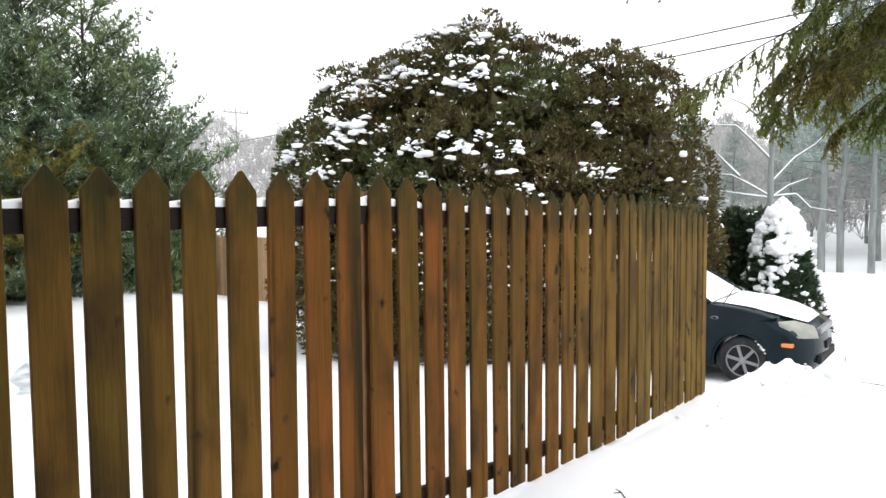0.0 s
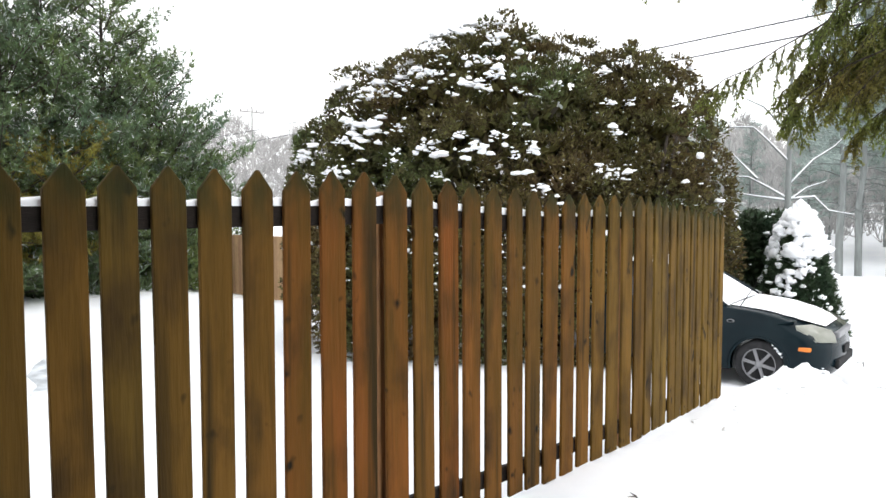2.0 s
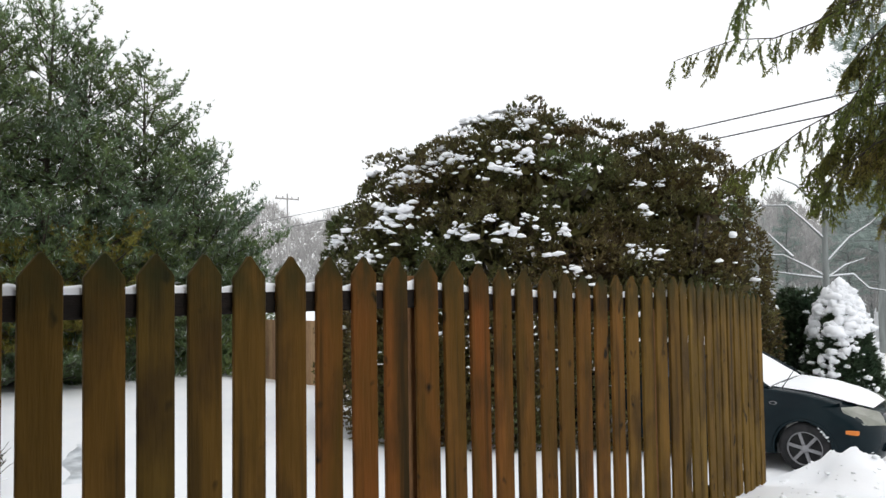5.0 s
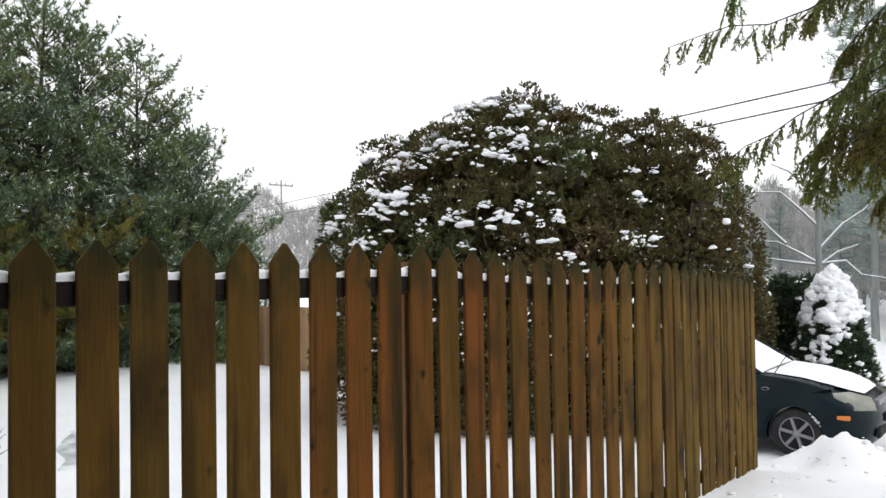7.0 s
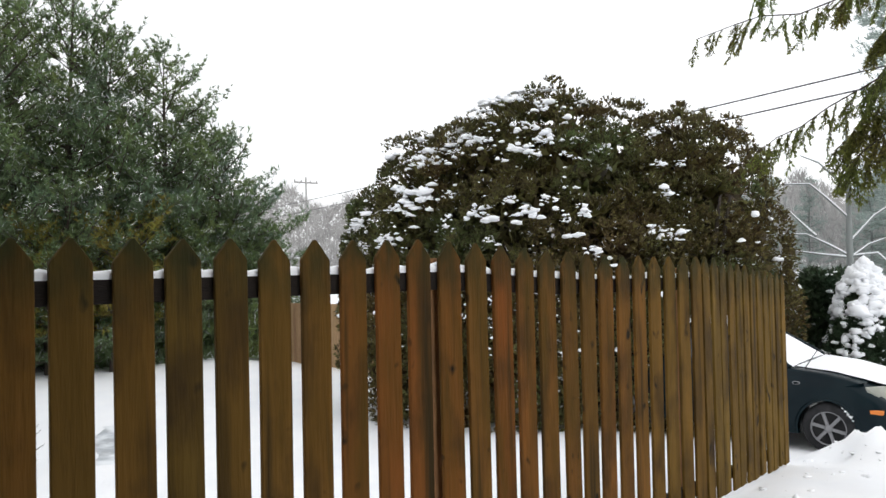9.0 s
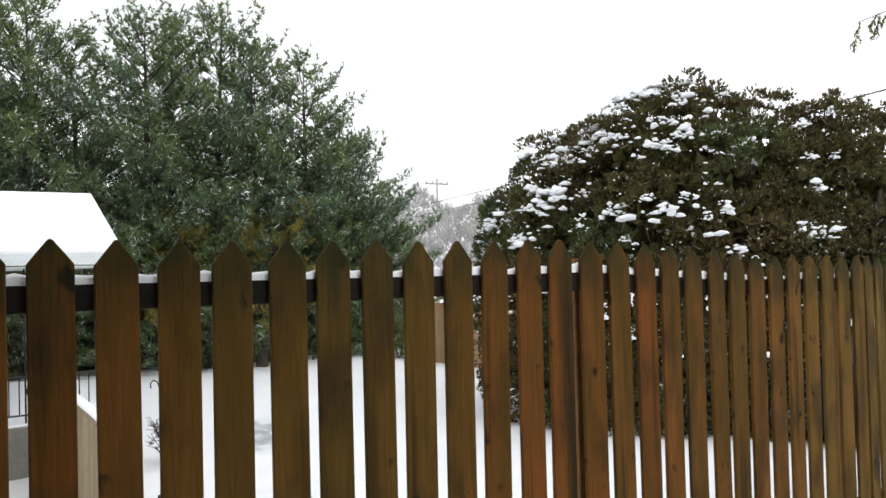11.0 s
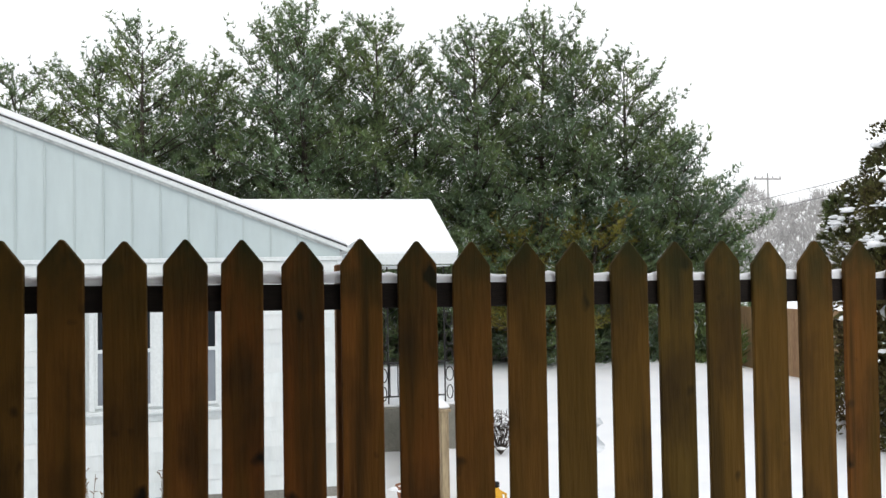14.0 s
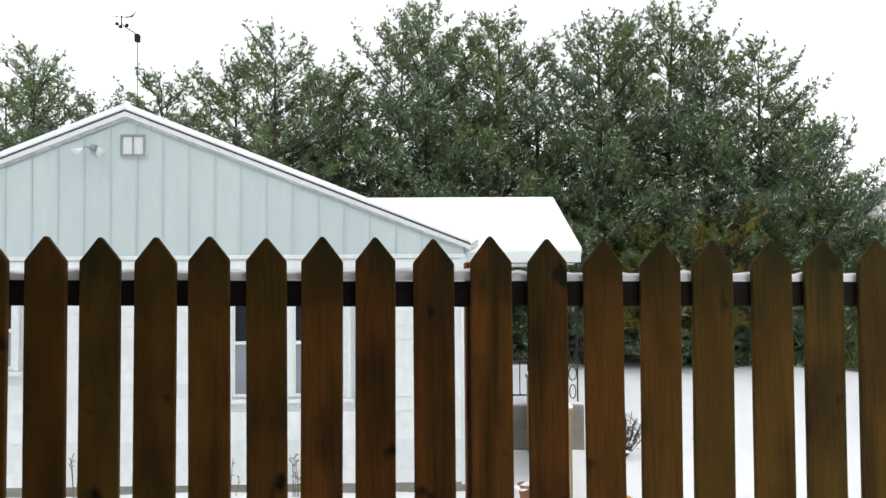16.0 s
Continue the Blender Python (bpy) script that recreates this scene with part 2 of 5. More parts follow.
def blades(base, direction, length, width, rng, droop=0.0, tri=False):
    """Thin triangles from each base along its direction: needles and leaf sprays. Returns vertices, faces."""
    n = len(base)
    d = direction / np.linalg.norm(direction, axis=1, keepdims=True)
    side = np.cross(d, rng.normal(size=(n, 3)))
    side /= np.linalg.norm(side, axis=1, keepdims=True) + 1e-9
    tip = base + d * length[:, None]
    tip[:, 2] -= droop * length
    mid = base + d * (length * 0.45)[:, None]
    mid[:, 2] -= droop * length * 0.2
    if tri:
        v = np.stack([base + side * width[:, None] * 0.5, tip, base - side * width[:, None] * 0.5], 1).reshape(-1, 3)
        return v, np.arange(3 * n, dtype=np.int32).reshape(-1, 3)
    v = np.stack([base, mid + side * width[:, None] * 0.5, tip, mid - side * width[:, None] * 0.5], 1).reshape(-1, 3)
    f = np.arange(4 * n, dtype=np.int32).reshape(-1, 4)
    return v, f


def ball(sub):
    bm = bmesh.new()
    bmesh.ops.create_icosphere(bm, subdivisions=sub, radius=1)
    sv = np.array([v.co[:] for v in bm.verts])
    sf = np.array([[v.index for v in f.verts] for f in bm.faces], dtype=np.int32)
    bm.free()
    return sv, sf


BALLS = {1: ball(1), 2: ball(2), 3: ball(3)}


def lumps(centres, radii, rng, flat=0.6):
    """Rugged lumps of snow in one mesh, flat below and billowy above."""
    vs, fs, o = [], [], 0
    for c, r in zip(centres, radii):
        sv, sf = BALLS[3 if r > 0.09 else 2 if r > 0.035 else 1]
        a = rng.uniform(0, 50, 3)
        k = np.ones(len(sv))
        for fr, am in ((1.3, 0.42), (2.9, 0.26), (6.0, 0.13)):
            m = rng.normal(size=(3, 3)) * fr
            k += am * np.sin(sv @ m + a).prod(1) * 1.6
        s = np.array([rng.uniform(0.8, 1.5), rng.uniform(0.8, 1.5), flat * rng.uniform(0.75, 1.2)])
        p = sv * k[:, None] * s * r
        p[:, 2] = np.where(p[:, 2] < 0, p[:, 2] * 0.6, p[:, 2])
        vs.append(p + np.asarray(c))
        fs.append(sf + o)
        o += len(sv)
    return np.concatenate(vs), np.concatenate(fs)


# the right-hand half of the place is turned a little about the viewing place
SWING = Matrix.Translation((-0.065, -2.801, 0.03)) @ Matrix.Rotation(radians(1.45), 4, "Z") @ Matrix.Translation((0.132, 2.754, 0))


def swung(*obs):
    for ob in obs:
        ob.matrix_basis = SWING @ ob.matrix_basis


# ---- ground: one sheet of snow to the horizon ----
BASE_X = (-60, 0, 5.07, 7.4, 8.6, 10, 12, 40)
BASE_Z = (0.35, 0.01, -0.12, -0.28, -0.58, -0.8, -0.86, -0.9)


def base_z(x):
    return float(np.interp(x, BASE_X, BASE_Z))


def ground_z(x, y):
    b = base_z(x)
    s = min(max(y / 6.3, 0), 1)
    z = b + (-0.87 - b) * s * (1 if b > -0.87 else 0)
    z += 0.034 * min(max(y - 6.3, 0), 12) * min(max((13 - x) / 4, 0), 1)
    far = math.hypot(x, y)
    if far > 22:
        z += (far - 22) * 0.03 * min(max((x - 12) / 10, 0.12), 1)
    if x > 9:
        z -= 0.12 * min(1, (x - 9) / 3) * min(max((y - 4) / 4, 0), 1) * max(0, 1 - far / 60)
    near = max(0.0, 1 - far / 60)
    z += near * 0.05 * noise.noise((x * 0.5, y * 0.5, 0)) + near * 0.02 * noise.noise((x * 2.3, y * 2.3, 3)) + near * 0.012 * noise.noise((x * 6, y * 6, 5))
    # snow bank thrown up beside the drive
    w = math.exp(-(((x - 8.5) / 0.5) ** 2 + ((y - 0.06) / 0.62) ** 2))
    z += w * (0.38 + 0.2 * noise.noise((x * 2.3, y * 2.3, 9)) + 0.18 * abs(noise.noise((x * 4.5, y * 4.5, 2))) + 0.07 * abs(noise.noise((x * 9, y * 9, 4))))
    return z


def axis_steps(lo, hi, step):
    near = list(np.arange(lo, hi, step))
    k, d, out = hi, step, []
    while k < 1500:
        out.append(k)
        d *= 1.25
        k += d
    k, d, low = lo, step, []
    while k > -1500:
        d *= 1.25
        k -= d
        low.append(k)
    return low[::-1] + near + out


gx, gy = axis_steps(-9, 14, 0.1), axis_steps(-4, 18, 0.1)
gv = [(x, y, ground_z(x, y)) for y in gy for x in gx]
gw = len(gx)
gf = [(j * gw + i, j * gw + i + 1, (j + 1) * gw + i + 1, (j + 1) * gw + i) for j in range(len(gy) - 1) for i in range(gw - 1)]
ground = new("ground", mesh_from("ground", gv, gf, SNOW, True))
tagged(ground, "smooth fresh snow covering the sloping yard and drive", "snow ground", kind="structure")

# crumbled snow on the bank and along the foot of the fence's far end
crng = np.random.default_rng(19)
cp, cr = [], []
for i in range(120):
    if i < 90:
        x, y = 8.45 + crng.normal(0, 0.42), -0.03 + crng.normal(0, 0.5)
    else:
        x = crng.uniform(5.8, 8.4)
        y = 0.115 + (x - 5.07) * 0.176 - 0.12 - abs(crng.normal(0, 0.3))
    size = 0.008 + 0.03 * crng.uniform() ** 3
    cp.append((x, y, ground_z(x, y) - size * 0.1))
    cr.append(size)
v, f = lumps(cp, cr, crng, 0.8)
chunks = new("snow_crumbs", mesh_from("snow_crumbs", v, f, SNOW, True))
tagged(chunks, "crumbled lumps of snow on the bank beside the fence", "snow", kind="stuff")

# ---- picket fence ----
PITCH = 0.195
# tips of the first bays, from picket -8 on, as they were nailed up
BAY_X = (-1.527, -1.344, -1.154, -0.97, -0.777, -0.585, -0.4, -0.201, 0.001, 0.194, 0.392, 0.592, 0.781, 0.986, 1.168, 1.362, 1.557, 1.752, 1.945, 2.134, 2.328, 2.52)
TIP_K = (-22, -8, 0, 4, 9, 13, 14, 15, 16, 18, 20, 21, 22, 24, 26, 27, 38.4)
TIP_Z = (1.88, 1.837, 1.824, 1.809, 1.802, 1.802, 1.792, 1.778, 1.763, 1.737, 1.714, 1.704, 1.707, 1.696, 1.702, 1.694, 1.502)
TURNS = ((13, 2.523, 0.004, radians(2.5)), (26, 5.056, 0.115, radians(10.0)))


def fence_point(k):
    """Place and heading of picket k on the fence line, and the height of its tip."""
    top = float(np.interp(k, TIP_K, TIP_Z))
    if k <= 13:
        x = float(np.interp(k, range(-8, 14), BAY_X)) if k >= -8 else -1.527 + (k + 8) * 0.1915
        return Vector((x, 0, 0)), 0.0, top
    k0, x0, y0, a = TURNS[0] if k <= 26 else TURNS[1]
    e = (k - k0) * PITCH
    return Vector((x0 + e * math.cos(a), y0 + e * math.sin(a), 0)), a, top


fence = thing("picket_fence", "tall brown-stained wooden picket fence with pointed tops standing in snow", "fence")
frng = random.Random(4)


def picket_mesh(seed):
    r = random.Random(seed)
    w, h, t = 0.07 * r.uniform(0.97, 1.03), 1.8, 0.021
    a = 0.082 * r.uniform(0.93, 1.07)
    o = r.uniform(-0.004, 0.004)
    bm = prism([(-w, -h), (w, -h), (w, -a + r.uniform(-0.004, 0.004)), (w * 0.1 + o, -0.002), (-w * 0.06 + o, -0.0), (-w, -a)], "y", -t, 0, 0.0035)
    me = bpy.data.meshes.new("picket")
    bmesh.ops.recalc_face_normals(bm, faces=bm.faces)
    bm.to_mesh(me)
    bm.free()
    me.materials.append(PICKET)
    return me


STAIN_K = (-22, -6, -4, -2, 0, 2, 4, 6, 8, 9, 11, 15, 18, 22, 26, 28, 38)
RED_BROWN, OLIVE_BROWN, TAN_BROWN = (0.185, 0.056, 0.012), (0.098, 0.06, 0.012), (0.15, 0.092, 0.02)
STAIN_RED = (0.3, 0.3, 0.35, 0.8, 0.65, 0.5, 0.25, 0.1, 0.1, 0.45, 0.65, 0.65, 0.6, 0.5, 0.35, 0.1, 0.1)
STAIN_TAN = (0, 0, 0, 0, 0, 0, 0, 0, 0.05, 0.05, 0.1, 0.1, 0.2, 0.35, 0.5, 0.7, 0.8)


def stain(k):
    """Colour of one picket's old stain: it reddened and faded unevenly along the fence."""
    r = min(max(float(np.interp(k, STAIN_K, STAIN_RED)) + frng.uniform(-0.22, 0.22), 0), 1)
    g = min(max(float(np.interp(k, STAIN_K, STAIN_TAN)) + frng.uniform(-0.12, 0.12), 0), 1)
    e = frng.uniform(0.88, 1.14)
    return (*(((a * r + b * (1 - r)) * (1 - g) + c * g) * e for a, b, c in zip(RED_BROWN, OLIVE_BROWN, TAN_BROWN)), 1)


PICKETS = [picket_mesh(i) for i in range(7)]
for k in range(-22, 39):
    p, turn, top = fence_point(k)
    ob = new("picket", PICKETS[frng.randrange(7)])
    ob.parent = fence
    ob.color = stain(k)
    ob.matrix_basis = Matrix.Translation((p.x + frng.uniform(-0.003, 0.003), p.y + frng.uniform(-0.004, 0.0), top + frng.uniform(-0.006, 0.005))) @ Euler((frng.uniform(-0.004, 0.004), frng.uniform(-0.006, 0.006), turn + frng.uniform(-0.02, 0.02))).to_matrix().to_4x4()


def rail_between(k0, k1, drop, name="rail"):
    (p0, a, t0), (p1, _, t1) = fence_point(k0), fence_point(k1)
    n = Vector((-math.sin(a), math.cos(a), 0))
    bm = bmesh.new()
    ring = []
    for p, t in ((p0, t0), (p1, t1)):
        q = p + n * 0.0015
        ring.append([bm.verts.new((q.x + n.x * d, q.y + n.y * d, t - drop + z)) for d, z in ((0, 0), (0.04, 0), (0.04, -0.089), (0, -0.089))])
    for i in range(4):
        bm.faces.new((ring[0][i], ring[0][(i + 1) % 4], ring[1][(i + 1) % 4], ring[1][i]))
    bm.faces.new(ring[0])
    bm.faces.new(ring[1][::-1])
    bmesh.ops.bevel(bm, geom=bm.edges[:], offset=0.004, segments=1, affect="EDGES")
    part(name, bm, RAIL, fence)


POSTS = (-12.75, -0.2, 12.95, 25.4, 38.3)
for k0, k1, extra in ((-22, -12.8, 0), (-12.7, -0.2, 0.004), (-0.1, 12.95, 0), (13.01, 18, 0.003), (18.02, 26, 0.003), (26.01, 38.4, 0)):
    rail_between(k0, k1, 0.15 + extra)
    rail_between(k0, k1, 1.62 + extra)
for k in POSTS:
    p, a, t = fence_point(k)
    bm = box(-0.047, 0.047, 0.043, 0.137, -2.3, -0.085, 0.005)
    ob = part("post", bm, POST, fence)
    ob.matrix_basis = Matrix.Translation((p.x, p.y, t)) @ Euler((0, 0, a)).to_matrix().to_4x4()

# snow lying along the top rail
srng = random.Random(8)
bmv, bmf = [], []
for k0, k1 in ((-22, 13), (13.01, 26), (26.01, 38.4)):
    steps = int((k1 - k0) * 6)
    first = len(bmv)
    for i in range(steps + 1):
        k = k0 + (k1 - k0) * i / steps
        p, a, t = fence_point(k)
        n = Vector((-math.sin(a), math.cos(a), 0))
        h = 0.036 + 0.024 * noise.noise((k * 0.9, 0, 1)) + 0.014 * noise.noise((k * 3.0, 4, 1)) - 0.012 * abs(math.cos(math.pi * k)) ** 6
        h = max(h, 0.008)
        for d, z in ((0.003, -0.151), (0.002, -0.15 + h * 0.7), (0.014, -0.15 + h), (0.034, -0.15 + h * 0.9), (0.043, -0.151)):
            bmv.append((p.x + n.x * d, p.y + n.y * d, t + z))
    for i in range(steps):
        for j in range(4):
            q = first + i * 5 + j
            bmf.append((q, q + 1, q + 6, q + 5))
rail_snow = new("snow_on_rail", mesh_from("snow_on_rail", bmv, bmf, SNOW, True))
tagged(rail_snow, "thin uneven ridge of snow lying on the fence rail", "snow", kind="stuff")

# ---- trodden path: grey shading of the snow put into a strip's colour ----
PATH_GREY = material("shaded_path_grey", (0.5, 0.54, 0.58), 0.6, vary=(0.34, 0.36, 0.38), scale=3, second=(0.8, 0.83, 0.86), second_scale=2.0, second_edge=(0.45, 0.6), bump=0.3, bump_scale=10)
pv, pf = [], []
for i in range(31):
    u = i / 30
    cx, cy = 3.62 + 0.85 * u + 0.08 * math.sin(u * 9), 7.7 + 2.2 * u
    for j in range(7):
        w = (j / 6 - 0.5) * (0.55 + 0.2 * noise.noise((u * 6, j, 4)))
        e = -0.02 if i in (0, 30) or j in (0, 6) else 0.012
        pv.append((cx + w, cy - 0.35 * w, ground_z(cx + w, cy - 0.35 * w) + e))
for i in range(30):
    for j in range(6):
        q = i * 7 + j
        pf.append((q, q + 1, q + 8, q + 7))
tagged(new("pavement", mesh_from("pavement", pv, pf, PATH_GREY, True)), "garden path trodden through the snow, its grey shading put into the colour", "path", kind="structure")

# ---- white house with a gable end and a porch wing ----
HY = 6.55                      # gable wall
HL, HR, PEAK_X = -7.72, 0.22, -3.75
HB, HE, HP = -0.8, 1.86, 3.62  # base, frieze, peak of the wall
house = thing("house", "white single-storey house with shingle siding below a board-and-batten gable", "house", at=Matrix.Translation((0.035, 0, 0.015)))
SL = (3.71 - 2.115) / 4.05


def gable_top(x, lift=0.0):
    return HP + lift - abs(x - PEAK_X) * SL


# core of the walls
part("wall", prism([(HL, HB - 0.3), (HR, HB - 0.3), (HR, gable_top(HR, -0.03)), (PEAK_X, HP - 0.03), (HL, gable_top(HL, -0.03))], "y", HY + 0.02, 15.5), WHITE, house)
part("foundation", box(HL - 0.01, HR + 0.01, HY - 0.005, HY + 0.019, HB - 0.35, HB + 0.03), CONCRETE, house, "dark concrete foundation strip")
# lapped courses of shingle siding
WINS = ((-2.56, -1.12, 0.2, 1.5), (-6.4, -4.97, 0.54, 1.5))
z = HB + 0.03
course = 0.168
while z < HE - 0.02:
    top = min(z + course, HE - 0.005)
    spans, x = [], HL
    for w0, w1, b0, b1 in sorted(WINS):
        if z < b1 + 0.06 and top > b0 - 0.06:
            spans.append((x, w0 - 0.05))
            x = w1 + 0.05
    spans.append((x, HR))
    for s0, s1 in spans:
        part("siding_course", prism([(HY - 0.016, z), (HY + 0.018, z), (HY + 0.018, top), (HY - 0.002, top)], "x", s0, s1), SIDING, house)
    z += course
# frieze band and gable field
part("frieze", box(HL - 0.02, HR + 0.02, HY - 0.035, HY + 0.015, HE, HE + 0.05, 0.006), WHITE, house)
part("gable_field", prism([(HL + 0.01, HE + 0.05), (HR - 0.01, HE + 0.05), (HR - 0.01, gable_top(HR, -0.035)), (PEAK_X, HP - 0.035), (HL + 0.01, gable_top(HL, -0.035))], "y", HY - 0.008, HY + 0.016), BOARD, house)
x = PEAK_X + 0.12
while x > HL + 0.35:
    x -= 0.305
while x < HR - 0.25:
    h = gable_top(x, -0.06)
    if h > HE + 0.12:
        part("batten", box(x - 0.011, x + 0.011, HY - 0.02, HY - 0.009, HE + 0.052, h, 0.003), BATTEN, house)
    x += 0.305
# corner boards
part("corner_board", box(HR - 0.045, HR + 0.03, HY - 0.03, HY + 0.05, HB, HE - 0.002, 0.004), WHITE, house)
# roof: two slopes, fascia along the rakes, snow on top
for s in (-1, 1):
    e = PEAK_X + s * 4.05
    up = 0.1
    part("roof", prism([(PEAK_X, 3.71 - up), (e, 2.115 - up), (e, 2.115 - up + 0.018), (PEAK_X, 3.71 - up + 0.018)], "y", HY - 0.075, 15.8), SHINGLE, house)
    part("rake_board", prism([(PEAK_X, 3.71 - up - 0.06), (e, 2.115 - up - 0.05), (e, 2.115 - up - 0.003), (PEAK_X, 3.71 - up - 0.003)], "y", HY - 0.07, HY - 0.04), WHITE, house)
    part("rake_trim", prism([(PEAK_X, 3.71 - up - 0.095), (e - s * 0.12, 2.115 - up - 0.035), (e - s * 0.12, 2.115 - up - 0.002), (PEAK_X, 3.71 - up - 0.062)], "y", HY - 0.036, HY - 0.0215), TRIM, house)
    part("soffit_strip", prism([(PEAK_X, 3.71 - up - 0.06), (e, 2.115 - up - 0.06), (e, 2.115 - up - 0.045), (PEAK_X, 3.71 - up - 0.045)], "y", HY - 0.039, HY - 0.009), WHITE, house)
    part("gutter", prism([(e - 0.03, 1.985), (e + s * 0.09, 1.985), (e + s * 0.1, 2.085), (e + s * 0.085, 2.085), (e + s * 0.08, 2.0), (e - 0.03, 2.0)], "y", HY - 0.06, 15.6), WHITE, house)
    part("snow_layer", prism([(PEAK_X, 3.71 - up + 0.02), (e, 2.115 - up + 0.02), (e - s * 0.01, 2.115 - up + 0.085), (PEAK_X, 3.71 - up + 0.095)], "y", HY - 0.085, 15.79, 0.012), SNOW, house)
# gable vent
vent = part("gable_vent", box(-3.81, -3.52, HY - 0.03, HY - 0.009, 3.08, 3.34), WHITE, house)
for b in ((-3.81, -3.785, 3.08, 3.34), (-3.545, -3.52, 3.08, 3.34), (-3.785, -3.545, 3.315, 3.34), (-3.785, -3.545, 3.08, 3.105), (-3.672, -3.658, 3.105, 3.315)):
    part("vent_frame", box(b[0], b[1], HY - 0.05, HY - 0.0295, b[2], b[3], 0.003), GREY, vent)
# twin floodlight
flood = part("floodlight", box(-4.16, -4.08, HY - 0.06, HY - 0.009, 3.14, 3.22, 0.01), GREY, house, "small grey twin floodlight")
for s in (-1, 1):
    v, f = tube([(-4.12 + s * 0.02, HY - 0.06, 3.17), (-4.12 + s * 0.06, HY - 0.11, 3.19), (-4.12 + s * 0.1, HY - 0.13, 3.15)], [0.01, 0.01, 0.012])
    part("arm", mesh_from("arm", v, f, GREY, True), GREY, flood)
    v, f = tube([(-4.12 + s * 0.09, HY - 0.12, 3.165), (-4.12 + s * 0.1, HY - 0.13, 3.15), (-4.12 + s * 0.13, HY - 0.17, 3.12), (-4.12 + s * 0.15, HY - 0.2, 3.1), (-4.12 + s * 0.15, HY - 0.201, 3.1)], [0.005, 0.025, 0.035, 0.055, 0.004], 10)
    part("lamp_head", mesh_from("lamp_head", v, f, WHITE, True), WHITE, flood)


def sash_window(x0, x1, z0, z1, halves, mid):
    """A window with white casing, sill and hung sashes, set in the gable wall."""
    win = part("window", box(x0 - 0.05, x1 + 0.05, HY - 0.012, HY + 0.019, z0 - 0.05, z1 + 0.05), WHITE, house)
    part("pane", box(x0, x1, HY - 0.0155, HY - 0.0125, z0, z1), GLASS, win)
    for b in ((x0 - 0.06, x0, z0 - 0.03, z1 + 0.06), (x1, x1 + 0.06, z0 - 0.03, z1 + 0.06), (x0, x1, z1, z1 + 0.06)):
        part("casing", box(b[0], b[1], HY - 0.045, HY - 0.0125, b[2], b[3], 0.004), WHITE, win)
    part("sill", box(x0 - 0.09, x1 + 0.09, HY - 0.07, HY - 0.0125, z0 - 0.075, z0 - 0.031, 0.006), WHITE, win)
    w = (x1 - x0) / halves
    for i in range(halves):
        a, b = x0 + i * w, x0 + (i + 1) * w
        if i:
            part("mullion", box(a - 0.045, a + 0.045, HY - 0.045, HY - 0.016, z0, z1, 0.004), WHITE, win)
            a += 0.045
        if i < halves - 1:
            b -= 0.045
        part("screen", box(a + 0.03, b - 0.03, HY - 0.02, HY - 0.016, z0 + 0.035, mid - 0.02), BLIND, win)
        for q in ((a, a + 0.03, z0, z1), (b - 0.03, b, z0, z1), (a + 0.03, b - 0.03, mid - 0.02, mid + 0.02), (a + 0.03, b - 0.03, z0, z0 + 0.035), (a + 0.03, b - 0.03, z1 - 0.03, z1)):
            part("sash", box(q[0], q[1], HY - 0.034, HY - 0.0205, q[2], q[3], 0.003), WHITE, win)


sash_window(-2.5, -1.18, 0.25, 1.45, 2, 0.88)
sash_window(-6.35, -5.03, 0.6, 1.45, 2, 1.05)

# porch wing behind: ridge along x, open below on iron posts
WY, RY, WX = 8.3, 10.75, 1.97
part("porch_roof", prism([(WY, 1.88), (RY, 2.85), (13.2, 1.88), (13.2, 1.93), (RY, 2.9), (WY, 1.93)], "x", -2.2, WX), SHINGLE, house)
part("porch_fascia", box(0.33, WX, WY - 0.03, WY - 0.001, 1.82, 1.98, 0.006), WHITE, house)
part("porch_snow", prism([(WY - 0.02, 1.985), (WY + 0.02, 1.935), (RY, 2.903), (13.2, 1.933), (13.2, 2.02), (RY + 0.1, 2.98), (RY - 0.1, 2.98), (WY - 0.01, 2.035)], "x", -2.1, WX + 0.02, 0.012), SNOW, house)
part("porch_gable", prism([(WY + 0.1, 1.85), (13.1, 1.85), (13.1, 1.89), (RY, 2.84), (WY + 0.1, 1.89)], "x", WX - 0.1, WX - 0.04), WHITE, house)
part("porch_ceiling", box(0.35, WX - 0.1, WY, 13, 1.79, 1.808), WHITE, house)
part("porch_slab", box(0.24, 2.0, WY + 0.02, 13, -1.0, -0.2, 0.01), CONCRETE, house, "raised concrete porch slab")
part("slab_snow", box(0.26, 1.98, WY + 0.03, 12.9, -0.198, -0.16, 0.012), SNOW, house)


def scroll_post(x, y):
    """A black iron porch post: two uprights with rings and scrolls between."""
    tubes = [tube([(x + d, y, -0.16), (x + d, y, 1.79)], [0.011, 0.011], 6) for d in (-0.07, 0.07)]
    for i in range(7):
        zc = -0.02 + i * 0.26
        tubes.append(tube([(x + 0.055 * math.cos(a) * (1 if i % 2 else 0.8), y, zc + 0.1 * math.sin(a)) for a in np.linspace(0, 2 * math.pi, 13)], [0.008] * 13, 5))
    v, f = join_tubes(tubes)
    return part("iron_post", mesh_from("iron_post", v, f, IRON, True), IRON, house, "black wrought-iron porch post with scrolls")


